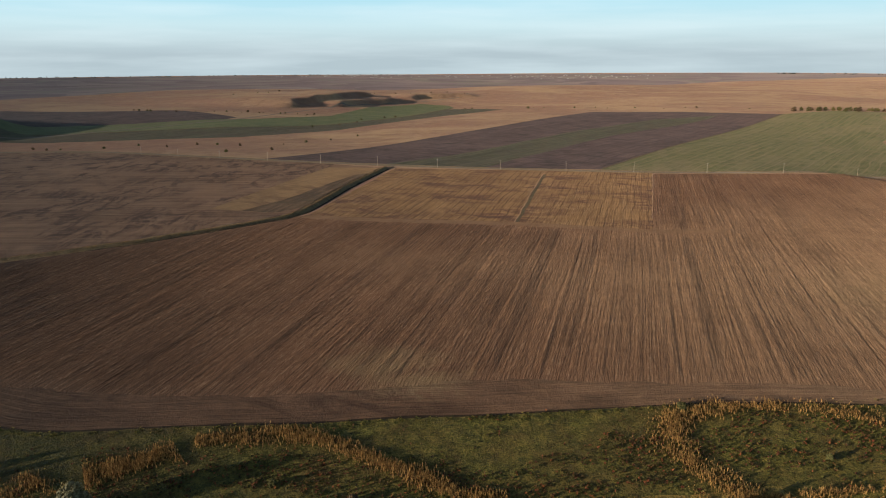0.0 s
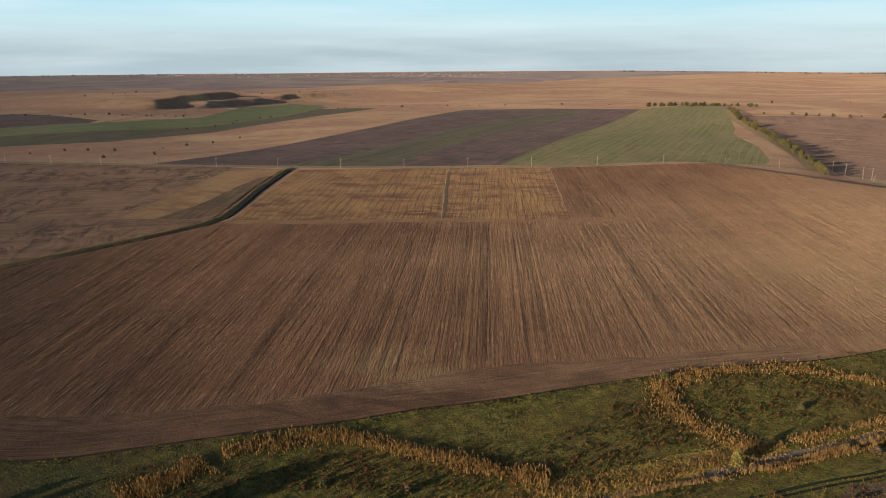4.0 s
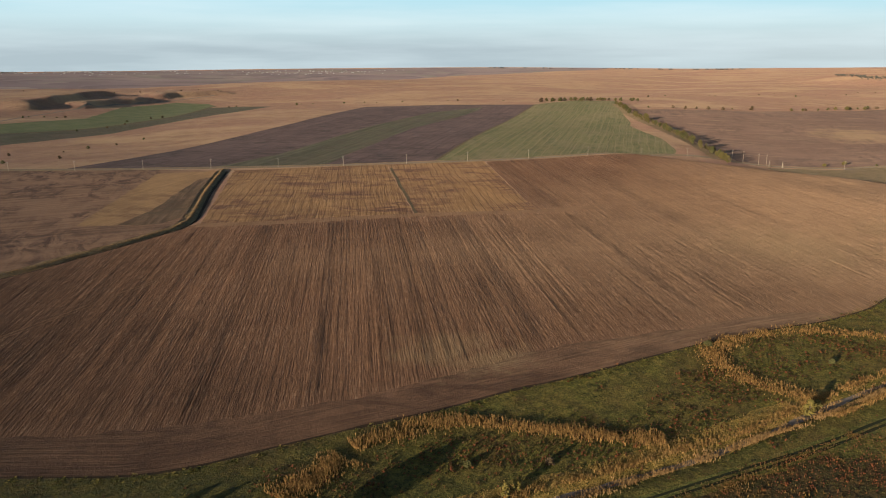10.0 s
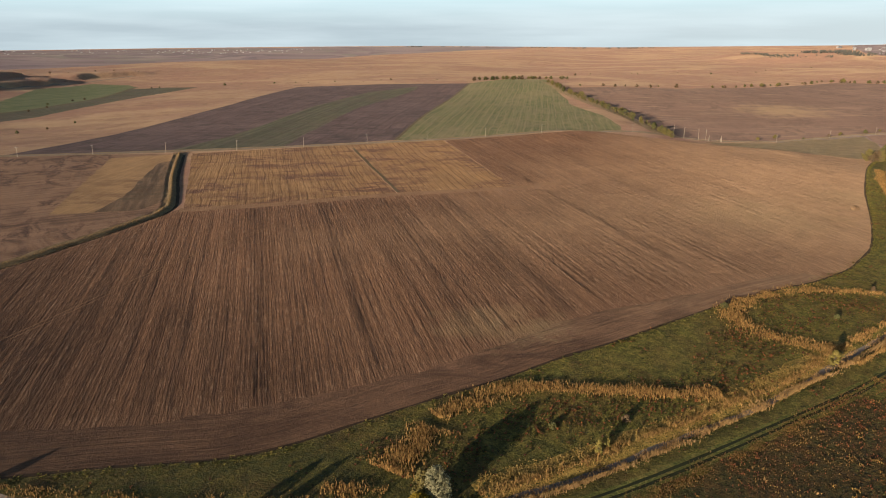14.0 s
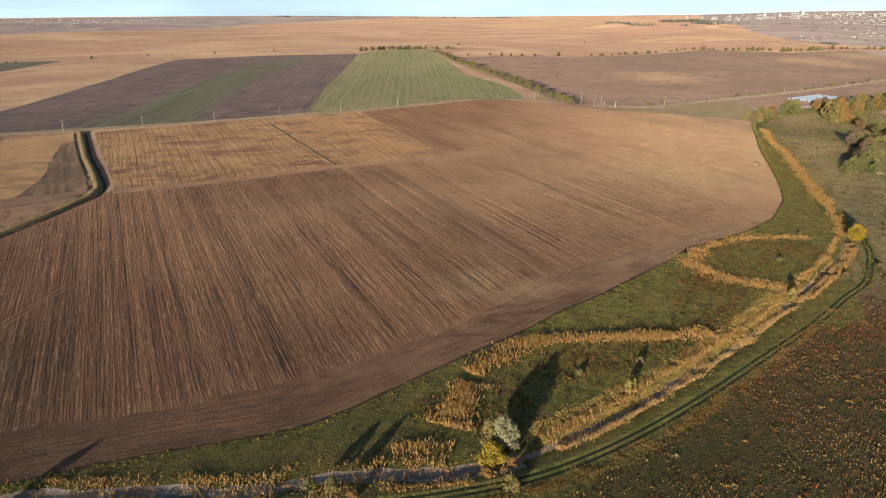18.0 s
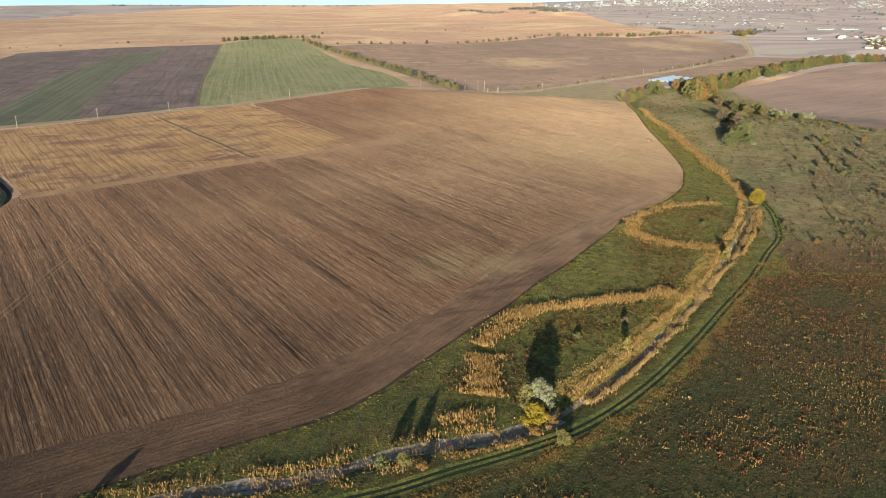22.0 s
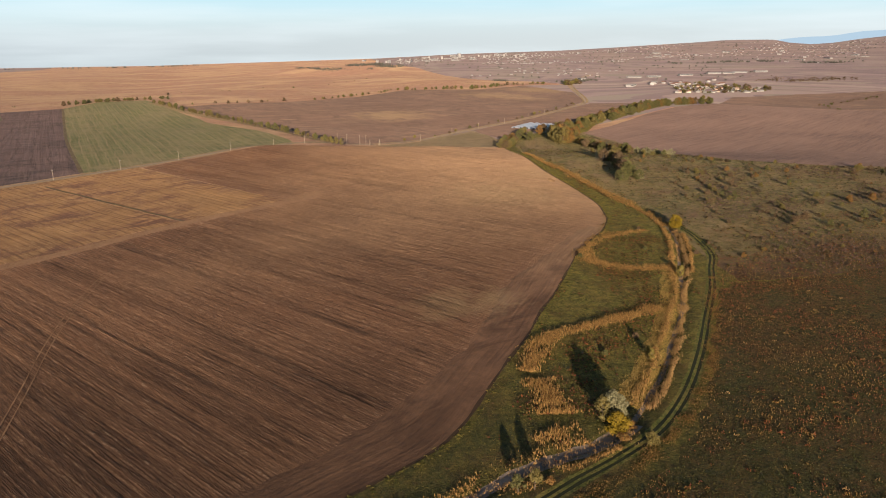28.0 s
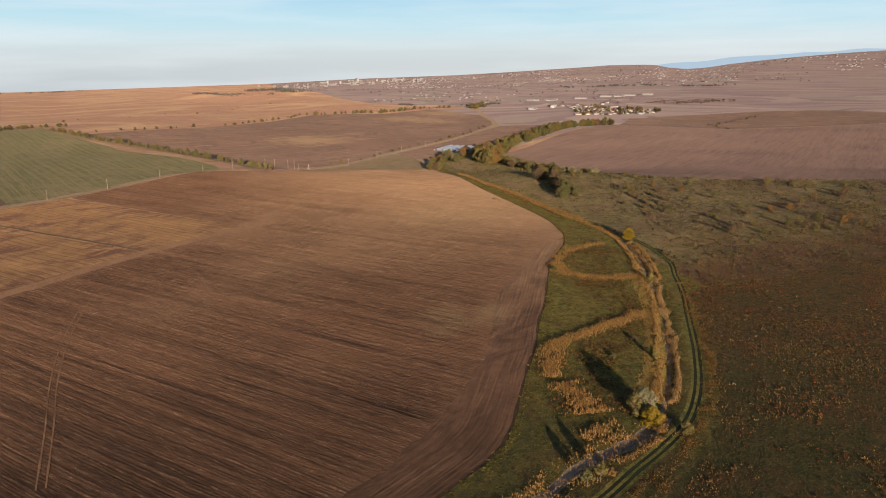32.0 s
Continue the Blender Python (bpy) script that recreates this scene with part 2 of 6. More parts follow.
# ---- materials ----
class Paint:
    """A material with a Principled surface, and short ways to add nodes to it."""

    def __init__(self, name, rough=0.9, metal=0.0, diffuse_rough=1.0, gloss=0.2):
        self.mat = bpy.data.materials.new(name)
        self.mat.use_nodes = True
        self.nt = self.mat.node_tree
        self.shader = self.nt.nodes["Principled BSDF"]
        for key, value in (("Roughness", rough), ("Metallic", metal), ("Diffuse Roughness", diffuse_rough), ("Specular IOR Level", gloss)):
            self.shader.inputs[key].default_value = value
        self.place = self.node("ShaderNodeNewGeometry").outputs["Position"]

    def node(self, kind):
        return self.nt.nodes.new(kind)

    def put(self, socket, value):
        if hasattr(value, "is_output"):
            self.nt.links.new(value, socket)
        else:
            socket.default_value = value

    def moved(self, scale, turn=0.0, vector=None):
        vector = vector or self.place
        if turn:
            r = self.node("ShaderNodeMapping")
            r.inputs["Rotation"].default_value = (0, 0, radians(turn))
            self.nt.links.new(vector, r.inputs[0])
            vector = r.outputs[0]
        n = self.node("ShaderNodeMapping")
        n.inputs["Scale"].default_value = scale
        self.nt.links.new(vector, n.inputs[0])
        return n.outputs[0]

    def noise(self, size, detail=4, rough=0.55, stretch=(1, 1, 1), turn=0.0, low=0.3, high=0.7, warp=0.0):
        """Noise between 0 and 1, whose blotches are about size metres."""
        n = self.node("ShaderNodeTexNoise")
        n.inputs["Scale"].default_value, n.inputs["Detail"].default_value = 1.0, detail
        n.inputs["Roughness"].default_value, n.inputs["Distortion"].default_value = rough, warp
        v = self.moved([s / size for s in stretch], turn)
        self.nt.links.new(v, n.inputs["Vector"])
        return self.span(n.outputs["Fac"], low, high)

    def span(self, v, low, high, a=0.0, b=1.0):
        r = self.node("ShaderNodeMapRange")
        self.put(r.inputs[0], v)
        for k, value in enumerate((low, high, a, b)):
            r.inputs[k + 1].default_value = value
        return r.outputs[0]

    def mix(self, fac, a, b, blend="MIX"):
        m = self.node("ShaderNodeMix")
        m.data_type, m.blend_type = "RGBA", blend
        for key, value in (("Factor", fac), ("A", a), ("B", b)):
            if isinstance(value, tuple):
                value = (*value, 1)
            self.put([s for s in m.inputs if s.name == key and s.enabled][0], value)
        return [s for s in m.outputs if s.enabled][0]

    def math(self, op, a, b=0.0):
        m = self.node("ShaderNodeMath")
        m.operation = op
        self.put(m.inputs[0], a)
        self.put(m.inputs[1], b)
        return m.outputs[0]

    def lines(self, period, width, strength, turn):
        """Thin wheel lines, period metres apart, a little wavy and broken: 0 to strength."""
        cut = self.node("ShaderNodeSeparateXYZ")
        self.nt.links.new(self.moved((1, 1, 1), turn), cut.inputs[0])
        x = self.math("ADD", cut.outputs[0], self.math("MULTIPLY", self.noise(60, 2), period * 0.5))
        far = self.math("PINGPONG", x, period / 2)
        return self.math("MULTIPLY", self.span(far, width * 0.4, width, strength, 0.0), self.noise(14, 4, 0.6, (1, 0.4, 1), turn, 0.3, 0.55))

    def ramp(self, v, *stops):
        r = self.node("ShaderNodeValToRGB")
        self.nt.links.new(v, r.inputs[0])
        el = r.color_ramp.elements
        while len(el) < len(stops):
            el.new(0.5)
        for one, (at, colour) in zip(el, stops):
            one.position, one.color = at, (*colour, 1)
        return r.outputs[0]

    def random(self, island=True):
        if island:
            return self.node("ShaderNodeNewGeometry").outputs["Random Per Island"]
        return self.node("ShaderNodeObjectInfo").outputs["Random"]

    def attribute(self, name):
        n = self.node("ShaderNodeAttribute")
        n.attribute_name = name
        return n.outputs["Fac"]

    def done(self, colour, height=None, depth=0.1, strength=1.0):
        self.put(self.shader.inputs["Base Color"], (*colour, 1) if isinstance(colour, tuple) else colour)
        if height is not None:
            b = self.node("ShaderNodeBump")
            b.inputs["Distance"].default_value, b.inputs["Strength"].default_value = depth, strength
            self.nt.links.new(height, b.inputs["Height"])
            self.nt.links.new(b.outputs[0], self.shader.inputs["Normal"])
        return self.mat


def soil(name, dark, light, straw, turn=0.0, row=2.4, rows=0.5, patch=90.0, pale=0.35, depth=0.25, straws=0.35, sandy=None, blotch=None, lanes_by=None, spots=(), tram=None, fine=0.09, dark_swath=None):
    """Bare worked earth: rows along y turned by turn degrees, large moist and dry patches, clods and scraps of straw.
    sandy: a range, eastwards, over which the ground turns smooth and sandy. blotch: a second colour in ragged patches.
    spots: dry places as x, y, radius."""
    p = Paint(name)
    wide = p.noise(patch, 5, 0.6, low=0.32, high=0.68)
    mid = p.noise(patch / 7, 4, 0.6)
    clod = p.noise(0.9, 5, 0.75, low=0.33, high=0.67)
    if lanes_by:
        n = p.node("ShaderNodeCombineXYZ")
        p.put(n.inputs[0], p.attribute(lanes_by))
        cut = p.node("ShaderNodeSeparateXYZ")
        p.nt.links.new(p.place, cut.inputs[0])
        p.put(n.inputs[1], p.math("ADD", cut.outputs[0], cut.outputs[1]))
        p.place, whole = n.outputs[0], p.place
    thin = p.noise(row, 3, 0.6, (1, fine, 1), turn, 0.38, 0.62, 0.25)
    broad = p.noise(row * 5.2, 3, 0.55, (1, 0.012, 1), turn, 0.35, 0.65)
    if lanes_by:
        p.place = whole
    lanes = p.math("ADD", p.math("MULTIPLY", thin, 0.74), p.math("MULTIPLY", broad, 0.26))
    tone = p.math("ADD", p.math("MULTIPLY", lanes, rows), p.math("MULTIPLY", mid, (1 - rows) * 0.4))
    tone = p.math("ADD", tone, p.math("MULTIPLY", clod, (1 - rows) * 0.6))
    relief = p.math("ADD", p.math("MULTIPLY", thin, 0.7), p.math("MULTIPLY", clod, 0.6))
    c = p.mix(tone, dark, light)
    c = p.mix(p.math("MULTIPLY", wide, pale), c, tuple(1.25 * v for v in light))
    if tram:
        c = p.mix(p.lines(*tram, turn), c, tuple(0.75 * v for v in dark))
    if blotch:
        b = p.math("MULTIPLY", p.noise(16, 5, 0.7, (0.6, 1.4, 1), turn, 0.44, 0.6, 0.8), p.noise(55, 3, 0.5, low=0.36, high=0.56))
        c = p.mix(p.math("MULTIPLY", b, 0.95), c, blotch)
    # earth darker towards the west, over the given range of x
    if dark_swath:
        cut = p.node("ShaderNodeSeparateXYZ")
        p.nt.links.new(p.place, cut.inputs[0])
        c = p.mix(p.span(p.math("ADD", cut.outputs[0], p.math("MULTIPLY", p.math("SUBTRACT", mid, 0.5), 40.0)), *dark_swath, 0.8, 0.0), c, p.mix(tone, tuple(0.7 * v for v in dark), tuple(0.33 * v for v in light)))
    scrap = p.math("MULTIPLY", p.span(p.noise(row * 0.5, 4, 0.7, (1, 0.05, 1), turn), 0.55, 0.95), p.math("MULTIPLY", p.noise(35, 3), straws))
    c = p.mix(scrap, c, straw)
    if sandy:
        cut = p.node("ShaderNodeSeparateXYZ")
        p.nt.links.new(p.place, cut.inputs[0])
        lean = p.math("SUBTRACT", cut.outputs[0], p.math("MULTIPLY", p.math("ABSOLUTE", p.math("SUBTRACT", cut.outputs[1], 330.0)), 1.0))
        at = p.math("ADD", lean, p.math("MULTIPLY", p.math("SUBTRACT", wide, 0.5), 70.0))
        worn = p.span(at, *sandy)
        soft = p.mix(p.math("ADD", p.math("MULTIPLY", mid, 0.4), p.math("MULTIPLY", lanes, 0.6)), (0.210, 0.128, 0.072), (0.385, 0.254, 0.148))
        c = p.mix(p.math("MULTIPLY", worn, 0.8), c, soft)
        relief = p.math("MULTIPLY", relief, p.span(worn, 0, 1, 1.0, 0.45))
    for x, y, r in spots:
        gap = p.node("ShaderNodeVectorMath")
        gap.operation = "DISTANCE"
        p.nt.links.new(p.place, gap.inputs[0])
        gap.inputs[1].default_value = (x, y, 0)
        far = p.math("ADD", gap.outputs["Value"], p.math("MULTIPLY", p.math("SUBTRACT", mid, 0.5), r * 0.9))
        c = p.mix(p.span(far, r * 0.1, r, 0.45, 0.0), c, (0.27, 0.185, 0.10))
    return p.done(c, relief, depth)


def furrows(name, dark, light, straw, sandy, spots):
    """The ploughed field: ridges that run on for hundreds of metres, passes of the plough a little lighter or darker than their neighbours,
    furrows that break up here and there, straw on the ridges; eastwards, over the range sandy, the earth turns smooth and pale."""
    p = Paint(name)
    cut = p.node("ShaderNodeSeparateXYZ")
    p.nt.links.new(p.place, cut.inputs[0])
    whole = p.place
    wide, mid, clod = p.noise(85, 5, 0.6, low=0.32, high=0.68), p.noise(13, 4, 0.6), p.noise(0.8, 4, 0.7, low=0.33, high=0.67)
    across = p.math("SUBTRACT", cut.outputs[0], p.math("MULTIPLY", p.math("SINE", p.math("DIVIDE", cut.outputs[1], 140.0)), 1.5))
    n = p.node("ShaderNodeCombineXYZ")
    p.put(n.inputs[0], across)
    p.put(n.inputs[1], cut.outputs[1])
    p.place = n.outputs[0]
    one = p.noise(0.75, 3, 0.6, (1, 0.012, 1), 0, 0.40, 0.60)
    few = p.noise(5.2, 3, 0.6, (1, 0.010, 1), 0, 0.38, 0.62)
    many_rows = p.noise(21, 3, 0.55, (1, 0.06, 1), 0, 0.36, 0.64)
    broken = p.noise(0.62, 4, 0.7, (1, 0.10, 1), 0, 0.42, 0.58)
    # thin dark rows in colour only, not tied to the ground's ridges
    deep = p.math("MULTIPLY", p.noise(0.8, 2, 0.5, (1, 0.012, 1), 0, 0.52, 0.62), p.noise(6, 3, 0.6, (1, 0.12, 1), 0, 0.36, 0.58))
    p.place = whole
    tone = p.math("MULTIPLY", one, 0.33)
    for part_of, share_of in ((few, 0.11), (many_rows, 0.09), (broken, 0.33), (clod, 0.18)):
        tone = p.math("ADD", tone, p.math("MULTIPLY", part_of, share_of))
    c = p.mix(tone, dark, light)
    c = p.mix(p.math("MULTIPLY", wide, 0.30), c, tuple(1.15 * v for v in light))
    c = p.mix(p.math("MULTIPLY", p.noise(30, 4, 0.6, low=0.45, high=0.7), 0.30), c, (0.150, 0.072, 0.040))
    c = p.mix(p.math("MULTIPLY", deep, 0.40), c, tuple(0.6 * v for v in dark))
    # earth darker towards the west and the near side of the field
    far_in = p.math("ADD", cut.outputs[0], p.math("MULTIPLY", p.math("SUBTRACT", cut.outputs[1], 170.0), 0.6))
    dark_swath = p.span(p.math("ADD", far_in, p.math("MULTIPLY", p.math("SUBTRACT", wide, 0.5), 60.0)), -240, -110, 0.95, 0.0)
    c = p.mix(dark_swath, c, p.mix(tone, tuple(0.6 * v for v in dark), tuple(0.36 * v for v in light)))
    scrap = p.math("MULTIPLY", p.math("MULTIPLY", p.span(broken, 0.6, 1.0), p.span(one, 0.4, 1.0)), p.math("MULTIPLY", p.span(clod, 0.3, 0.9), 0.5))
    c = p.mix(scrap, c, straw)
    relief = p.math("ADD", p.math("MULTIPLY", one, 0.4), p.math("ADD", p.math("MULTIPLY", clod, 0.5), p.math("MULTIPLY", broken, 0.4)))
    lean = p.math("SUBTRACT", cut.outputs[0], p.math("ABSOLUTE", p.math("SUBTRACT", cut.outputs[1], 330.0)))
    worn = p.span(p.math("ADD", lean, p.math("MULTIPLY", p.math("SUBTRACT", wide, 0.5), 80.0)), *sandy)
    soft = p.mix(p.math("ADD", p.math("MULTIPLY", mid, 0.35), p.math("MULTIPLY", tone, 0.75)), (0.170, 0.096, 0.053), (0.44, 0.276, 0.154))
    c = p.mix(p.math("MULTIPLY", worn, 0.8), c, soft)
    relief = p.math("MULTIPLY", relief, p.span(worn, 0, 1, 1.0, 0.6))
    for x, y, r in spots:
        gap = p.node("ShaderNodeVectorMath")
        gap.operation = "DISTANCE"
        p.nt.links.new(p.place, gap.inputs[0])
        gap.inputs[1].default_value = (x, y, 0)
        far = p.math("ADD", gap.outputs["Value"], p.math("MULTIPLY", p.math("SUBTRACT", mid, 0.5), r * 0.9))
        c = p.mix(p.math("MULTIPLY", p.span(far, r * 0.1, r, 0.5, 0.0), p.span(tone, 0.2, 0.7, 0.5, 1.0)), c, (0.30, 0.205, 0.105))
    return p.done(c, relief, 0.22)


def turf(name, dark, mid, light, dry, size=9.0, dryness=0.4, turn=0.0, rows=0.0, row=4.0, tram=None, bands=None, patches=(), fade=None):
    """Grass or young corn seen from above: blotches at several sizes, dry patches, and drill rows where there are any."""
    p = Paint(name)
    big, small, fine = p.noise(size * 7, 5, 0.6), p.noise(size, 5, 0.65, warp=0.6), p.noise(0.7, 4, 0.7)
    v = p.math("ADD", p.math("MULTIPLY", small, 0.5), p.math("MULTIPLY", fine, 0.5))
    if rows:
        lane = p.noise(row, 2, 0.5, (1, 0.008, 1), turn, 0.38, 0.62)
        v = p.math("ADD", p.math("MULTIPLY", v, 1 - rows), p.math("MULTIPLY", lane, rows))
    c = p.ramp(v, (0.15, dark), (0.5, mid), (0.9, light))
    c = p.mix(p.math("MULTIPLY", p.span(p.math("ADD", p.math("MULTIPLY", big, 0.6), p.math("MULTIPLY", small, 0.4)), 0.45, 0.8), dryness), c, dry)
    if tram:
        c = p.mix(p.lines(*tram, turn), c, dry)
    if bands:
        # contour-like bands of paler and redder growth
        step, pale, red = bands
        level = p.math("SINE", p.math("MULTIPLY", p.noise(step, 4, 0.5, (0.7, 1.3, 1), low=0.0, high=1.0), 42.0))
        patchy = p.noise(step * 0.6, 4, 0.6)
        c = p.mix(p.math("MULTIPLY", p.span(level, 0.2, 1.0), p.math("MULTIPLY", patchy, 0.75)), c, pale)
        c = p.mix(p.math("MULTIPLY", p.span(level, -0.3, -1.0), 0.7), c, red)
    if fade:
        # growth that changes over a stretch of land: a direction, where it begins and ends, and its two colours
        nx, ny, start, end, low, high = fade
        cut = p.node("ShaderNodeSeparateXYZ")
        p.nt.links.new(p.place, cut.inputs[0])
        s = p.math("ADD", p.math("MULTIPLY", cut.outputs[0], nx), p.math("MULTIPLY", cut.outputs[1], ny))
        s = p.math("ADD", s, p.math("MULTIPLY", p.math("SUBTRACT", p.noise(45, 5, 0.65), 0.5), abs(end - start) * 0.7))
        c = p.mix(p.span(s, start, end, 0.92, 0.0), c, p.mix(v, low, high))
    for wide, colour, amount in patches:
        c = p.mix(p.math("MULTIPLY", p.noise(wide, 6, 0.7, low=0.46, high=0.62, warp=0.5), p.math("MULTIPLY", p.span(fine, 0.1, 0.9), amount)), c, colour)
    return p.done(c, p.math("ADD", fine, small), 0.35)


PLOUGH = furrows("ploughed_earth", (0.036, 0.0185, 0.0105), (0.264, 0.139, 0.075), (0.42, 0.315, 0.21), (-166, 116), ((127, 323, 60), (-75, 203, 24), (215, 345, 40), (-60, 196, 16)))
HEADLAND = soil("headland_earth", (0.045, 0.0235, 0.0140), (0.190, 0.104, 0.060), (0.40, 0.27, 0.16), 0.0, 1.2, 0.5, 22, 0.55, 0.16, 0.03, blotch=(0.075, 0.040, 0.024), dark_swath=(-250, -110), lanes_by="edge_distance", fine=0.03, sandy=(-215, 130), spots=((96, 290, 36), (-77, 203, 24), (215, 345, 40), (-60, 196, 16)))
HEADLAND_DRY = soil("pressed_earth", (0.105, 0.058, 0.032), (0.245, 0.142, 0.078), (0.34, 0.23, 0.13), 30.0, 0.8, 0.3, 12, 0.4, 0.1, 0.3)
EARTH_LEFT = soil("brown_earth", (0.080, 0.044, 0.027), (0.260, 0.152, 0.093), (0.42, 0.29, 0.18), 74.0, 4.0, 0.7, 90, 0.45, blotch=(0.066, 0.036, 0.027), fine=0.03)
EARTH_DARK = soil("dark_earth", (0.044, 0.029, 0.029), (0.135, 0.088, 0.079), (0.24, 0.175, 0.12), 22.0, 3.0, 0.55, 70, 0.35, blotch=(0.052, 0.037, 0.035), fine=0.03, tram=(16.0, 1.0, 0.6))
EARTH_RIGHT = soil("far_earth", (0.074, 0.045, 0.035), (0.138, 0.086, 0.063), (0.36, 0.27, 0.17), -70.0, 9.0, 0.4, 150, 0.55, 0.1, 0.35, fine=0.04, blotch=(0.085, 0.055, 0.042), spots=((1240, 1020, 110), (1010, 985, 90), (1010, 900, 60), (560, 860, 80)))
EARTH_EAST = soil("east_earth", (0.088, 0.057, 0.047), (0.195, 0.124, 0.098), (0.28, 0.19, 0.14), 90.0, 4.0, 0.6, 160, 0.45, fine=0.05, tram=(18.0, 1.2, 0.3))
STUBBLE = soil("stubble", (0.090, 0.047, 0.022), (0.310, 0.178, 0.080), (0.48, 0.32, 0.165), 0.0, 1.1, 0.6, 45, 0.35, 0.14, 0.6, blotch=(0.100, 0.047, 0.033), fine=0.03, tram=(5.2, 0.7, 0.6))
STUBBLE_DIM = soil("thin_stubble", (0.120, 0.068, 0.034), (0.31, 0.190, 0.092), (0.42, 0.285, 0.15), 20.0, 1.8, 0.5, 45, 0.3, 0.12, 0.4, blotch=(0.150, 0.085, 0.046), fine=0.04)
WEED_ROWS = soil("weedy_rows", (0.048, 0.030, 0.019), (0.180, 0.112, 0.066), (0.28, 0.19, 0.115), -2.0, 3.4, 0.8, 30, 0.3, 0.3, 0.3, blotch=(0.090, 0.062, 0.036), fine=0.12)
WEED_STRIP = turf("weed_strip", (0.070, 0.053, 0.030), (0.120, 0.090, 0.050), (0.18, 0.135, 0.07), (0.14, 0.09, 0.055), 3)
CORN = turf("winter_corn", (0.098, 0.096, 0.044), (0.146, 0.139, 0.060), (0.215, 0.187, 0.095), (0.245, 0.190, 0.108), 12, 0.55, 21.5, 0.35, 1.8, tram=(8.5, 0.9, 0.8), patches=((50, (0.20, 0.145, 0.09), 0.5),))
GREEN_DIM = turf("sparse_corn", (0.062, 0.060, 0.038), (0.100, 0.092, 0.056), (0.150, 0.128, 0.080), (0.130, 0.094, 0.070), 16, 0.55, 22, 0.4, 3.0, tram=(16.0, 1.0, 0.5), patches=((45, (0.090, 0.064, 0.052), 0.8),))
GREEN_LEFT = turf("valley_corn", (0.095, 0.105, 0.050), (0.140, 0.150, 0.070), (0.19, 0.185, 0.095), (0.17, 0.150, 0.085), 20, 0.4, 30, 0.3, 5.0)
SHORT_GRASS = turf("short_pasture", (0.145, 0.108, 0.062), (0.205, 0.152, 0.085), (0.29, 0.215, 0.12), (0.22, 0.15, 0.09), 10, 0.5)
MEADOW = turf("meadow_grass", (0.025, 0.026, 0.007), (0.122, 0.114, 0.022), (0.35, 0.28, 0.064), (0.18, 0.100, 0.034), 2.4, 0.5, fade=(1.0, 0.0, -140, -60, (0.018, 0.020, 0.007), (0.108, 0.100, 0.026)), patches=((24, (0.108, 0.052, 0.022), 0.75), (7, (0.055, 0.032, 0.014), 0.65), (5, (0.28, 0.21, 0.044), 0.45)))
TRACK_GRASS = turf("track_grass", (0.046, 0.054, 0.012), (0.115, 0.118, 0.025), (0.25, 0.210, 0.056), (0.24, 0.155, 0.050), 2.0, 0.5)
GOLD_GRASS = turf("golden_grass", (0.110, 0.080, 0.020), (0.32, 0.220, 0.052), (0.52, 0.36, 0.105), (0.34, 0.19, 0.06), 2.5, 0.6)
PASTURE = turf("rough_pasture", (0.048, 0.042, 0.020), (0.166, 0.136, 0.058), (0.38, 0.285, 0.138), (0.27, 0.172, 0.096), 5, 0.6, fade=(0.527, 0.85, 128, 180, (0.022, 0.016, 0.008), (0.165, 0.090, 0.042)), patches=((42, (0.138, 0.068, 0.058), 0.85), (22, (0.100, 0.102, 0.037), 0.75), (60, (0.40, 0.265, 0.135), 0.45)))
WEEDY = turf("weedy_ground", (0.013, 0.0115, 0.0048), (0.070, 0.055, 0.018), (0.27, 0.168, 0.052), (0.125, 0.058, 0.022), 1.9, 0.45, fade=(1.0, 0.25, -80, 10, (0.012, 0.0135, 0.004), (0.112, 0.092, 0.025)), patches=((34, (0.135, 0.048, 0.022), 0.6), (9, (0.046, 0.060, 0.016), 0.85), (3.5, (0.052, 0.058, 0.016), 0.6), (5, (0.18, 0.095, 0.032), 0.5)))
STEPPE = turf("dry_steppe", (0.175, 0.102, 0.068), (0.335, 0.205, 0.128), (0.47, 0.31, 0.19), (0.25, 0.145, 0.108), 26, 0.7, bands=(620, (0.48, 0.325, 0.185), (0.275, 0.148, 0.105)), patches=((60, (0.25, 0.145, 0.100), 0.6), (22, (0.46, 0.30, 0.165), 0.5), (14, (0.21, 0.125, 0.085), 0.5)))
VERGE = turf("dry_verge", (0.11, 0.08, 0.042), (0.225, 0.158, 0.085), (0.34, 0.245, 0.135), (0.25, 0.16, 0.10), 5, 0.4)
ROAD = soil("worn_road", (0.13, 0.10, 0.078), (0.20, 0.16, 0.125), (0.30, 0.25, 0.18), 90, 3, 0.4, 40, 0.3, 0.03, 0.2)
# dark earth for the edge furrow; in the ditch it stands for bank shade
DARKENED_EARTH = soil("darkened_earth", (0.022, 0.014, 0.008), (0.060, 0.036, 0.020), (0.12, 0.08, 0.04), 60, 1.5, 0.4, 25, 0.2, 0.06, 0.2)
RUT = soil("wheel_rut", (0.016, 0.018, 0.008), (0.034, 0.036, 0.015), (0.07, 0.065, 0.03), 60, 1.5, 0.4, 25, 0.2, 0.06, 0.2)


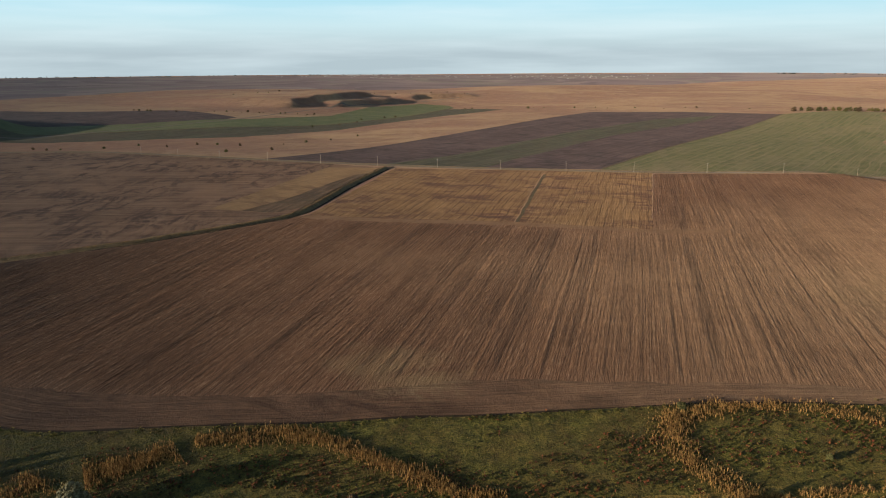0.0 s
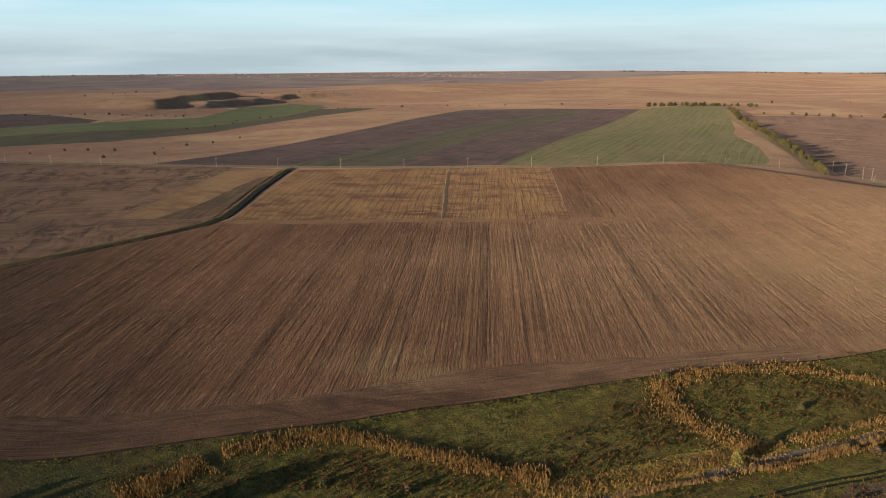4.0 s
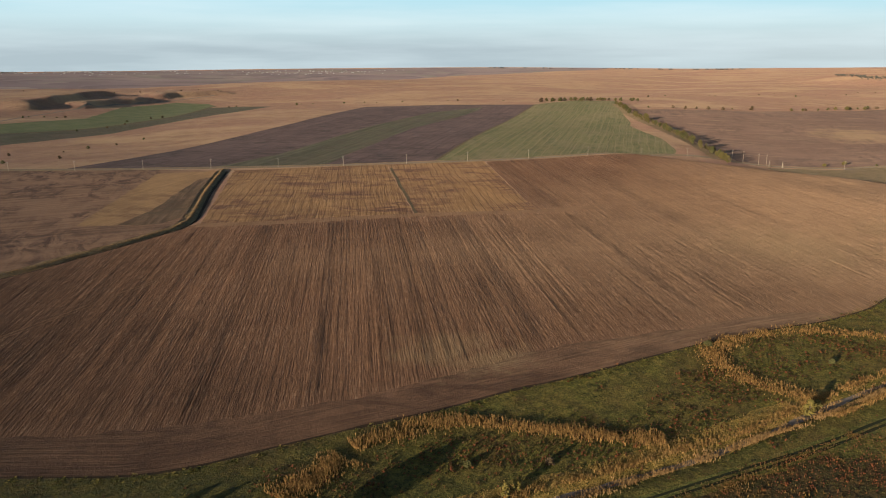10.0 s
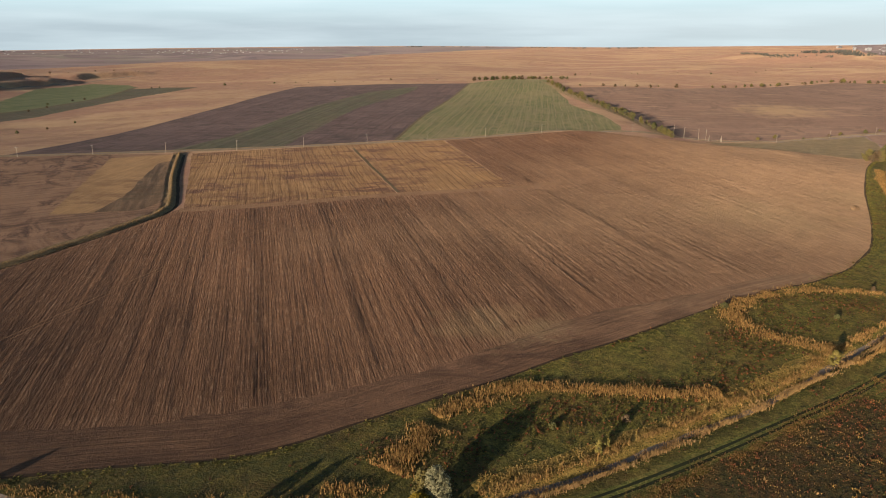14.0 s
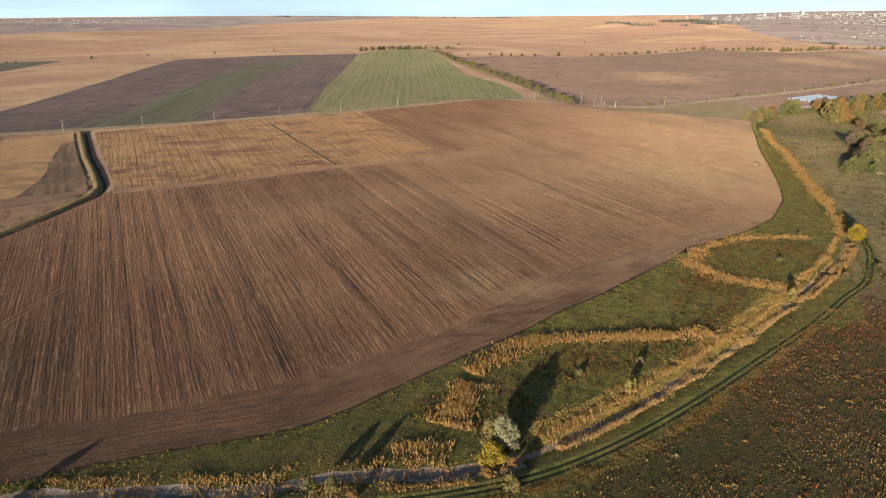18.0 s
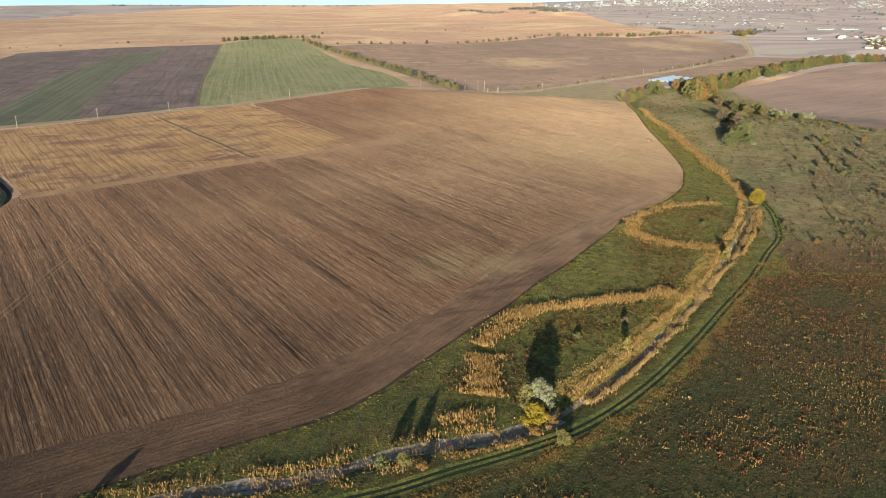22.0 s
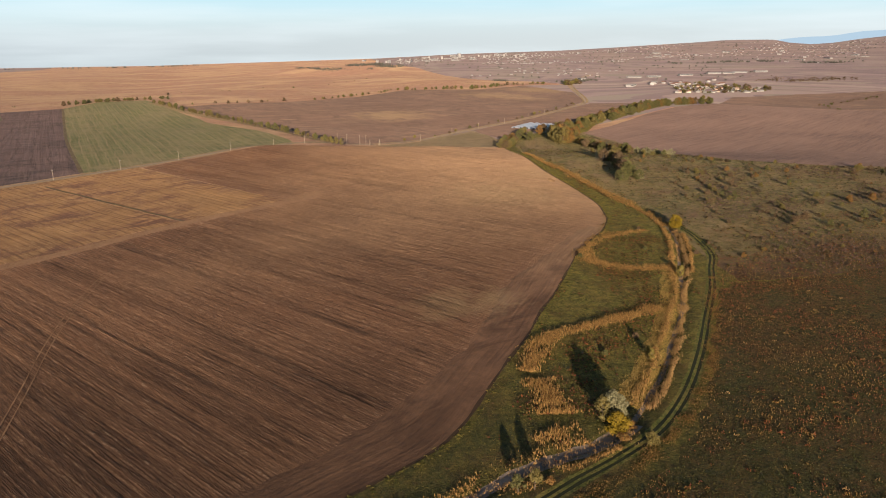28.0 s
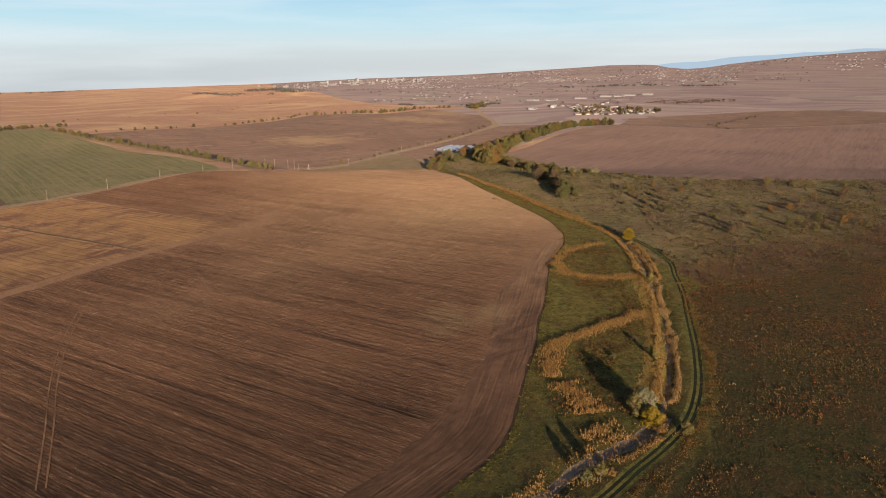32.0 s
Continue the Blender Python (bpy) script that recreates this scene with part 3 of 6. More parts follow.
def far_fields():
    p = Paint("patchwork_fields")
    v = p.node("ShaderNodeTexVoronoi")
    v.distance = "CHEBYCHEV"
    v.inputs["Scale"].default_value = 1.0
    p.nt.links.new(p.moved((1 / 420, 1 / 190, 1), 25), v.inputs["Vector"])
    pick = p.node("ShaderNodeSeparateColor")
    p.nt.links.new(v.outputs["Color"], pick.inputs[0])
    # field colours shifted to mauve, so the base colour carries the distance haze
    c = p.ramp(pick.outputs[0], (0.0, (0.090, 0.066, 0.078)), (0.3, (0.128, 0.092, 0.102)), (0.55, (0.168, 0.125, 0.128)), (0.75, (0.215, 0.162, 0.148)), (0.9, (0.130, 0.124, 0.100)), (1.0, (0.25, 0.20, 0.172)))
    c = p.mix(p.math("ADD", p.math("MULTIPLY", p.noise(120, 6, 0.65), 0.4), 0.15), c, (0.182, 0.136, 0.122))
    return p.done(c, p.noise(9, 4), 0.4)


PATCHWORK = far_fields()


def leaves(name, *stops, rough=0.65):
    p = Paint(name, rough, diffuse_rough=0.6)
    c = p.ramp(p.random(), *[(k / max(1, len(stops) - 1), s) for k, s in enumerate(stops)])
    c = p.mix(p.math("MULTIPLY", p.noise(1.6, 3), 0.35), c, tuple(0.55 * v for v in stops[0]))
    return p.done(c)


def plain(name, colour, other, size=1.0, rough=0.8, metal=0.0, depth=0.01):
    p = Paint(name, rough, metal, 0.3, 0.35)
    n = p.noise(size, 5, 0.6)
    return p.done(p.mix(n, colour, other), n, depth)


BARK = plain("bark", (0.10, 0.075, 0.055), (0.17, 0.13, 0.10), 0.3, 0.9, 0, 0.03)
LEAF_YELLOW = leaves("yellow_leaves", (0.165, 0.114, 0.009), (0.250, 0.165, 0.013), (0.200, 0.146, 0.014), (0.300, 0.191, 0.018))
LEAF_GREEN = leaves("autumn_green_leaves", (0.070, 0.076, 0.026), (0.105, 0.105, 0.035), (0.155, 0.130, 0.045), (0.085, 0.075, 0.027))
LEAF_RUST = leaves("rust_leaves", (0.16, 0.07, 0.022), (0.24, 0.115, 0.03), (0.20, 0.14, 0.04), (0.13, 0.07, 0.03))
LEAF_OLIVE = leaves("olive_yellow_leaves", (0.115, 0.092, 0.028), (0.18, 0.14, 0.04), (0.14, 0.12, 0.045), (0.22, 0.165, 0.05))
LEAF_AMBER = leaves("amber_green_leaves", (0.17, 0.135, 0.032), (0.25, 0.19, 0.045), (0.20, 0.17, 0.045), (0.30, 0.215, 0.06))
LEAF_SILVER = leaves("silver_leaves", (0.16, 0.148, 0.076), (0.24, 0.22, 0.118), (0.32, 0.285, 0.160), (0.105, 0.094, 0.040))
# leaves of far woods, greyed in colour for the haze before them
LEAF_HAZED = leaves("hazed_leaves", (0.095, 0.092, 0.080), (0.12, 0.115, 0.098), (0.145, 0.130, 0.105))
LEAF_BROWN = leaves("brown_leaves", (0.075, 0.05, 0.03), (0.13, 0.085, 0.045), (0.17, 0.11, 0.055), (0.10, 0.07, 0.04))
REED = leaves("dry_reed", (0.303, 0.173, 0.055), (0.431, 0.253, 0.082), (0.509, 0.314, 0.107), (0.225, 0.122, 0.040), (0.127, 0.071, 0.025), (0.391, 0.216, 0.066), rough=0.8)
GRASS_GOLD = leaves("golden_dry_grass", (0.30, 0.190, 0.050), (0.40, 0.260, 0.072), (0.47, 0.320, 0.105), (0.22, 0.145, 0.040), rough=0.8)
REED_PALE = leaves("pale_plumes", (0.316, 0.190, 0.074), (0.432, 0.265, 0.105), (0.499, 0.315, 0.131), (0.220, 0.125, 0.048), rough=0.8)
WEED = leaves("mixed_weeds", (0.020, 0.015, 0.006), (0.070, 0.050, 0.016), (0.120, 0.060, 0.022), (0.046, 0.046, 0.012), (0.17, 0.100, 0.032), (0.090, 0.040, 0.018), (0.24, 0.145, 0.048))
WEED_OCHRE = leaves("ochre_weeds", (0.135, 0.080, 0.024), (0.24, 0.142, 0.040), (0.35, 0.215, 0.062), (0.115, 0.080, 0.022), (0.24, 0.110, 0.032))
WEED_GREEN = leaves("olive_weeds", (0.030, 0.035, 0.009), (0.062, 0.067, 0.015), (0.105, 0.100, 0.024), (0.15, 0.125, 0.036))
WEED_RUST = leaves("rust_weeds", (0.094, 0.031, 0.015), (0.204, 0.065, 0.025), (0.297, 0.110, 0.035), (0.127, 0.049, 0.022))
WEED_PURPLE = leaves("purple_weeds", (0.10, 0.060, 0.048), (0.155, 0.090, 0.068), (0.19, 0.12, 0.085), (0.085, 0.055, 0.042))
TUFT = leaves("grass_tufts", (0.054, 0.059, 0.010), (0.119, 0.112, 0.019), (0.205, 0.165, 0.033), (0.292, 0.215, 0.051), (0.092, 0.094, 0.017), (0.124, 0.077, 0.024))
CONCRETE = plain("pale_concrete", (0.30, 0.24, 0.18), (0.40, 0.33, 0.25), 0.5)
STEEL = plain("galvanised_steel", (0.36, 0.35, 0.33), (0.46, 0.45, 0.42), 0.3, 0.5, 0.7)
GLAZE = plain("brown_porcelain", (0.22, 0.12, 0.07), (0.28, 0.16, 0.1), 0.1, 0.3)
PLASTER = plain("white_plaster", (0.36, 0.34, 0.31), (0.48, 0.45, 0.41), 3.0)
PLASTER_WARM = plain("cream_plaster", (0.55, 0.47, 0.37), (0.66, 0.57, 0.46), 3.0)
PANEL_BLOCK = plain("pale_panels", (0.32, 0.30, 0.29), (0.42, 0.395, 0.38), 6.0)
PLASTER_DULL = plain("weathered_plaster", (0.320, 0.300, 0.288), (0.496, 0.464, 0.448), 9.0)
ROOF_GREY = plain("slate_sheet", (0.17, 0.16, 0.16), (0.26, 0.245, 0.24), 2.0)
ROOF_RED = plain("tile_red", (0.20, 0.105, 0.08), (0.27, 0.14, 0.105), 2.0)
FILM = plain("white_film", (0.25, 0.285, 0.36), (0.38, 0.41, 0.47), 6.0, 0.4)
GLASS_DARK = plain("dark_pane", (0.05, 0.06, 0.07), (0.08, 0.09, 0.1), 1.0, 0.2)
MUD = plain("wet_mud", (0.15, 0.118, 0.098), (0.24, 0.195, 0.165), 2.5, 0.8, 0, 0.05)
WATER = plain("still_water", (0.12, 0.100, 0.090), (0.17, 0.145, 0.130), 3.0, 0.5, 0, 0.02)

# ---- the plan of the fields ----
EDGE = [(-620, 205), (-470, 165), (-330, 146), (-222, 143), (-195, 142), (-165, 139), (-148, 141), (-127, 148), (-107, 155), (-82, 163), (-60, 172), (-36, 180), (-6, 192), (20, 202), (36, 207), (54, 212),
        (72, 216), (90, 223), (104, 230), (118, 240), (132, 250), (147, 264), (166, 284), (186, 306), (240, 368), (318, 448), (380, 505)]
FURROW_END = [(-620, 225), (-470, 185), (-330, 168), (-229, 166), (-203, 162), (-175, 160), (-142, 165), (-110, 172), (-74, 187), (-36, 204), (6, 213), (44, 223), (75, 228), (104, 238),
              (128, 254), (158, 284), (182, 310), (236, 373), (314, 452)]
CREST = [(380, 508), (330, 540), (268, 580), (215, 618), (165, 652), (120, 648), (15, 627)]
ROADLINE = [(-1000, 560), (-800, 650), (-619, 690), (-457, 652), (-325, 630), (-176, 624), (-80, 628), (14, 636), (80, 648), (120, 657), (170, 664), (225, 682), (285, 665), (369, 634), (503, 655),
            (696, 672), (866, 712), (1068, 790), (1433, 1045), (1654, 1175), (2100, 1350)]
TRACKLINE = [(-330, 160), (-262, 135), (-215, 121), (-190, 114), (-167, 107), (-149, 104), (-133, 101), (-113, 99), (-88, 102), (-56, 110), (-21, 121), (14, 132), (42, 143), (66, 152), (95, 172), (110, 186), (122, 197)]
SOUTHDITCH = [(-230, 102), (-170, 96), (-143, 96), (-119, 95), (-102, 95.5), (-86, 98), (-66, 103), (-49, 108.5), (-29, 115), (-8, 123), (8, 129), (30, 138)]
VERGE_LINE = [(-199, 397), (-144, 401), (-69, 415), (14, 421), (34, 426), (52, 430)]


def strip(line, half, step=6.0, wobble=0.0, shift=0.0):
    """The outline of a band along a line."""
    pts = [Vector(p) for p in rounded(line, step)]
    left, right = [], []
    for i, p in enumerate(pts):
        u = (pts[min(i + 1, len(pts) - 1)] - pts[max(i - 1, 0)]).normalized()
        n = Vector((-u.y, u.x))
        w = half * (1 + wobble * noise.noise((p.x * 0.13, p.y * 0.13, 9.0)))
        left.append(tuple(p + n * (shift + w)))
        right.append(tuple(p + n * (shift - w)))
    return left + right[::-1]


def field(line, step=14.0, jitter=1.2):
    return straight(line, step, True, jitter)


EDGE_CURVE, FURROW_CURVE = rounded(EDGE, 5), rounded(FURROW_END, 5)
EDGE_CURVE = straight(EDGE_CURVE, 4, False, 1.2)
FURROW_CURVE = [(x, y + 0.9 * noise.noise((x * 0.31, 0, 5)) + 1.6 * noise.noise((x * 0.09, 3, 5))) for x, y in straight(FURROW_CURVE, 2, False, 2.0)]
DITCH_CURVE = rounded(DITCH, 6)
# Regions, those named first lie over those named later: name, outline, material, label.
REGIONS = [
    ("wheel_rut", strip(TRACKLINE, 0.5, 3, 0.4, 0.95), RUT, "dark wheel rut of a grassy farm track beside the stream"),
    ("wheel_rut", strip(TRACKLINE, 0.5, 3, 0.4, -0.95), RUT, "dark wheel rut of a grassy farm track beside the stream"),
    ("stream_bed", strip(STREAM[:9], 2.4, 3, 0.7), MUD, "grey silty bed of the shallow stream"),
    ("stream_bed", strip([(x, y + 0.8) for x, y in STREAM[8:18]], 0.8, 2, 0.9), MUD, "grey silty bed of the narrowing stream between reeds"),
    ("farm_track", strip(TRACKLINE, 2.5, 4, 0.35), TRACK_GRASS, "grassy farm track with two wheel ruts"),
    ("grass_bank", strip([(-106, 112), (-74, 119), (-42, 129), (-16, 137), (14, 150), (40, 161)], 5.0, 5, 0.5), GOLD_GRASS, "sunlit golden dry grass on the bank of the stream"),
    ("field_margin", strip([(-31, 642), (62, 893), (222, 1285)], 1.7, 12, 0.4), WEED_STRIP, "dark weedy margin between two fields"),
    ("road", strip(ROADLINE, 1.7, 9, 0.15), ROAD, "narrow worn pale country road between the fields"),
    ("verge", strip(ROADLINE, 6.5, 9, 0.45), VERGE, "dry tan grass verge along the country road"),
    ("verge", strip(VERGE_LINE, 4.4, 6, 0.35), HEADLAND_DRY, "strip of pressed bare earth between furrows and stubble"),
    ("road", strip([(-860, 715), (-811, 757), (-740, 850), (-676, 930), (-628, 1032), (-612, 1174), (-588, 1400), (-520, 1560), (-430, 1720)], 2.6, 12), ROAD, "narrow pale lane through the green valley"),
    ("verge", strip([(268, 680), (280, 745), (289, 800), (303, 900), (319, 1020), (333, 1110), (350, 1180), (368, 1270)], 8.0, 12, 0.3), VERGE, "strip of dry grass under the windbreak trees"),
    # ditch bed: the shadow of the bank laid in as dark earth
    ("ditch_bed", strip(DITCH, 1.1, 5, 0.6, -0.2), DARKENED_EARTH, "bed of a winding field ditch, coloured dark for its bank's shadow"),
    ("verge", strip(DITCH, 4.2, 6, 0.3, -4.2), VERGE, "dry grass banks of a winding field ditch"),
    # furrow given by dark colour only, the ground isn't lowered here
    ("field_margin", strip([p for p in EDGE if p[0] > -400], 0.5, 3, 0.8, 0.4), DARKENED_EARTH, "dark open furrow along the edge of the ploughed field"),
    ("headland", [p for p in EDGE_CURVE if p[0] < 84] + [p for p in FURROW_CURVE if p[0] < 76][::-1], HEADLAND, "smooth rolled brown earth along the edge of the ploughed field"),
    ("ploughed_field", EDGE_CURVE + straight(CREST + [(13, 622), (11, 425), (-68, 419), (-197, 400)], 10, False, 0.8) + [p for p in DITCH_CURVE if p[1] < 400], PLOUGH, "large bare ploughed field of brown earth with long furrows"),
    ("field_strip", field([(-76.6, 602), (-69.4, 420), (-67.2, 420), (-74.2, 602)], 8, 0.8), WEED_STRIP, "dark strip of weeds running through the stubble"),
    ("stubble_field", field([(-210, 606), (-204, 520), (-197, 400), (-70, 419), (-78, 602), (-76, 624)], 8), STUBBLE, "golden stubble field with combed straw rows"),
    ("stubble_field", field([(-77.5, 602), (-69.5, 419), (11, 425), (12, 630), (-76, 624)], 8), STUBBLE, "golden stubble field with combed straw rows"),
    ("weed_patch", field([(-245, 402), (-236, 440), (-233, 500), (-231, 560), (-219, 575), (-213, 520), (-208, 450), (-208, 425), (-222, 402)], 6, 2), WEED_ROWS, "grey weedy patch with wavy worked rows beside the ditch"),
    ("stubble_field", field([(-268, 403), (-271, 596), (-219, 604), (-213, 500), (-206, 425), (-226, 401)], 8), STUBBLE_DIM, "small wedge of tan stubble beside the ditch"),
    ("brown_field", field([(-216, 606), (-213, 540), (-206, 450), (-203, 405), (-227, 356), (-268, 302), (-380, 208), (-470, 165), (-900, 130), (-1100, 500), (-800, 650), (-619, 688), (-457, 650), (-325, 628)], 16), EARTH_LEFT,
     "brown fallow field with faint curving rows"),
    ("green_strip", field([(-230, 630), (-180, 718), (-86, 960), (20, 1180), (120, 1262), (98, 1190), (-30, 930), (-105, 720), (-135, 630)], 16, 3), GREEN_DIM, "dim green sprouting strip in the dark field"),
    ("dark_field", field([(-366, 628), (-319, 728), (-259, 862), (-191, 1015), (-90, 1315), (60, 1325), (222, 1285), (62, 893), (-31, 640), (-176, 624)], 16), EARTH_DARK, "dark brown ploughed field beyond the road"),
    ("wheat_field", field([(-31, 640), (62, 893), (222, 1285), (327, 1372), (395, 1340), (360, 1210), (318, 1090), (290, 985), (273, 942), (261, 855), (255, 795), (236, 712), (222, 682), (120, 657), (14, 636)], 12), CORN, "green field of young winter wheat in drill rows"),
    ("right_field", field([(286, 672), (306, 830), (328, 980), (356, 1160), (470, 1150), (559, 1125), (769, 1162), (992, 1240), (1114, 1110), (1330, 1125), (1245, 925), (1068, 790), (866, 712), (696, 672), (503, 655), (369, 634)], 20), EARTH_RIGHT,
     "wide bare reddish-brown field with pale chalky patches"),
    ("pasture", field([(380, 512), (330, 546), (300, 575), (296, 640), (369, 624), (440, 635), (500, 645), (470, 595), (440, 556), (412, 540)], 12, 2), SHORT_GRASS, "short green pasture between the road and the grove"),
    ("brown_field", field([(503, 646), (696, 664), (866, 704), (1000, 740), (1100, 650), (1044, 610), (837, 592), (660, 572), (540, 572), (450, 562), (470, 595)], 18), EARTH_RIGHT, "bare brown field between the road and the grove"),
    ("field_margin", strip([(-800, 800), (-640, 905), (-560, 965), (-470, 1059), (-412, 1256), (-398, 1487), (-391, 1522)], 3.4, 12, 0.5), WEED_STRIP, "dark weedy bank between two green fields"),
    ("green_field", field([(-468, 1059), (-410, 1256), (-398, 1487), (-389, 1520), (-415, 1572), (-483, 1576), (-545, 1420), (-530, 1180), (-603, 1063), (-740, 930), (-900, 830), (-960, 760), (-800, 800), (-640, 905), (-560, 965)], 16, 3), GREEN_LEFT, "green valley field of young corn"),
    ("green_field", field([(-900, 690), (-705, 775), (-519, 868), (-430, 985), (-350, 1250), (-272, 1460), (-330, 1500), (-396, 1487), (-412, 1256), (-470, 1059), (-560, 965), (-640, 905), (-800, 800), (-960, 760)], 16, 3), GREEN_DIM, "dim olive strip of thin young corn"),
    ("brown_slope", field([(-960, 772), (-800, 812), (-700, 860), (-640, 960), (-640, 1060), (-820, 1150), (-1150, 1100), (-1300, 850)], 20, 4), EARTH_DARK, "dark ploughed slope above the green valley"),
    ("weedy_meadow", field([(-620, 130), (-330, 130), (-262, 105), (-230, 99), (-170, 91), (-119, 91), (-93, 94), (-66, 102), (-18, 119), (12, 129), (30, 124), (60, 100), (110, 70), (200, 20), (330, -60), (330, -500), (-620, -500)], 6, 6), WEEDY,
     "rough weedy ground with brown and rust-coloured tufts"),
    ("brown_field", field([(569, 512), (520, 440), (463, 383), (410, 310), (380, 250), (398, 175), (463, 61), (600, -160), (1600, -200), (1500, 30), (1414, 80), (1155, 317), (1148, 548), (1044, 568), (960, 560), (837, 548), (660, 520)], 16), EARTH_EAST,
     "wide bare mauve-brown field beyond the tree belt"),
    ("brown_field", field([(1148, 540), (1155, 322), (1414, 86), (1500, 34), (1900, 60), (1760, 330), (1620, 520), (1400, 600)], 25), EARTH_RIGHT, "distant bare field beside the village"),
    ("dry_grass", field([(446, 524), (480, 519), (440, 480), (410, 452), (365, 418), (330, 396), (308, 398), (340, 436), (385, 474)], 7, 4), VERGE, "tan patch of dry grass between the arms of the grove"),
    ("rough_pasture", field([(30, 126), (60, 100), (110, 70), (200, 20), (330, -60), (330, -500), (600, -500), (600, -160), (463, 61), (398, 175), (380, 250), (410, 310), (463, 383), (520, 440), (569, 512), (500, 530), (440, 530), (395, 500), (320, 436), (262, 374), (196, 296), (158, 240), (122, 204), (92, 180), (66, 158)], 8, 3), PASTURE,
     "rough olive-brown pasture dotted with shrubs"),
    ("meadow", EDGE_CURVE + straight([(380, 508), (412, 540), (540, 560), (660, 545), (590, 515), (569, 512), (520, 440), (463, 383), (410, 310), (380, 250), (398, 175), (463, 61), (600, -160), (600, -500), (-620, -500)], 14, False, 2), MEADOW,
     "green and brown autumn meadow along a small stream"),
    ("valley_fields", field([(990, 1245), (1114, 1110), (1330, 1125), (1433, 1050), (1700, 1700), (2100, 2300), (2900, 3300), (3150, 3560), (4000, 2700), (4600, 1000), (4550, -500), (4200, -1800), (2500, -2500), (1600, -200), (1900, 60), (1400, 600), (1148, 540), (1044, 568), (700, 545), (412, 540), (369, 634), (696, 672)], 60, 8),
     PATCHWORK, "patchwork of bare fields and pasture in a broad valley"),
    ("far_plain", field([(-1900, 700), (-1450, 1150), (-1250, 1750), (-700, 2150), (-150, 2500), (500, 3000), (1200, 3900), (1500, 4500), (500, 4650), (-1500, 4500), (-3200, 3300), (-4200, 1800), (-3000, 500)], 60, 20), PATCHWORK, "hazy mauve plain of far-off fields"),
]
# Where the outlines of the drawn plan are held by edges, and where the sheet takes its points.
verts, edges, lift = [], [], []


def add_outline(line):
    first = len(verts)
    verts.extend(line)
    edges.extend((first + i, first + (i + 1) % len(line)) for i in range(len(line)))


for _, line, _, _ in REGIONS:
    add_outline(line)
lift = [0.0] * len(verts)


def inside(px, py, line):
    """Which of the points lie in the polygon."""
    hit = np.zeros(len(px), bool)
    xs, ys = np.array(line).T
    near = (px >= xs.min()) & (px <= xs.max()) & (py >= ys.min()) & (py <= ys.max())
    qx, qy, got = px[near], py[near], np.zeros(near.sum(), bool)
    for i in range(len(line)):
        (ax, ay), (bx, by) = line[i - 1], line[i]
        if ay != by:
            got ^= ((ay > qy) != (by > qy)) & (qx < (bx - ax) * (qy - ay) / (by - ay) + ax)
    hit[near] = got
    return hit


rng = np.random.default_rng(7)


def scattered(x0, x1, y0, y1, step, jitter=0.3):
    gx, gy = np.meshgrid(np.arange(x0, x1, step), np.arange(y0, y1, step))
    return gx.ravel() + rng.uniform(-jitter, jitter, gx.size) * step, gy.ravel() + rng.uniform(-jitter, jitter, gx.size) * step


def add_points(px, py, up=0.0):
    verts.extend(zip(px.tolist(), py.tolist()))
    lift.extend(np.broadcast_to(up, px.shape).tolist())


HEAD_LINE = [r for r in REGIONS if r[0] == "headland"][0][1]
FIELD = [r for r in REGIONS if r[0] == "ploughed_field"][0][1]
# ridges and furrows, drawn out along the field
cols, rows = -420 + np.cumsum(rng.uniform(0.38, 0.82, 1330)), np.arange(150, 660, 7.0)
gx, gy = np.meshgrid(cols, rows)
uneven = rng.normal(0, 1, gx.shape)
uneven = (uneven + np.roll(uneven, 1, 0)) * 0.6
ridge = (np.where(np.arange(len(cols)) % 2 == 0, 1.0, -1.0) * rng.uniform(0.04, 0.11, len(cols)))[None, :] + 0.035 * np.clip(uneven, -1.3, 1.3)
ridge = ridge * (1 - 0.3 * smooth(-160, 230, gx))
gx = gx + 1.5 * np.sin(gy / 140)
px, py, ridge = gx.ravel(), gy.ravel(), ridge.ravel()
keep = inside(px, py, FIELD) & ~inside(px, py, HEAD_LINE) & (line_distance(px, py, DITCH)[0] > 10) & (line_distance(px, py, FURROW_END)[0] > 2)
keep &= line_distance(px, py, VERGE_LINE)[0] > 9
px, py, ridge = px[keep], py[keep], ridge[keep]
for line, near in ((EDGE, 9), (FURROW_END, 9), (DITCH, 18), (CREST, 14), ([(12, 640), (11, 425), (-68, 416), (-199, 398)], 14)):
    ridge = ridge * smooth(2, near, line_distance(px, py, line)[0])
add_points(px, py, ridge)
for x0, x1, y0, y1, step in ((-450, 430, -80, 300, 4.5), (-700, 620, 300, 700, 14), (-1300, 1800, 480, 1800, 24), (600, 1800, -300, 480, 30), (-700, 600, -500, -80, 30), (-1300, -450, 0, 480, 30)):
    px, py = scattered(x0, x1, y0, y1, step)
    if step < 15:
        free = ~inside(px, py, FIELD) | inside(px, py, HEAD_LINE)
        px, py = px[free], py[free]
    add_points(px, py)
for line, offsets, step in ((STREAM[:22], (-8, -5, -3.2, -1.8, 0, 1.8, 3.2, 5, 8), 2.5), (DITCH, (-14, -10.5, -8.6, -6.7, -5.2, -3.9, -2.4, -0.3, 1.5, 3, 6), 4)):
    pts = [Vector(p) for p in rounded(line, step)]
    for i in range(1, len(pts) - 1):
        u = (pts[i + 1] - pts[i - 1]).normalized()
        for o in offsets:
            verts.append((pts[i].x - u.y * o, pts[i].y + u.x * o))
            lift.append(0.0)
px, py = scattered(-215, 62, 388, 442, 4.5)
free = line_distance(px, py, VERGE_LINE)[0] < 9
add_points(px[free], py[free])
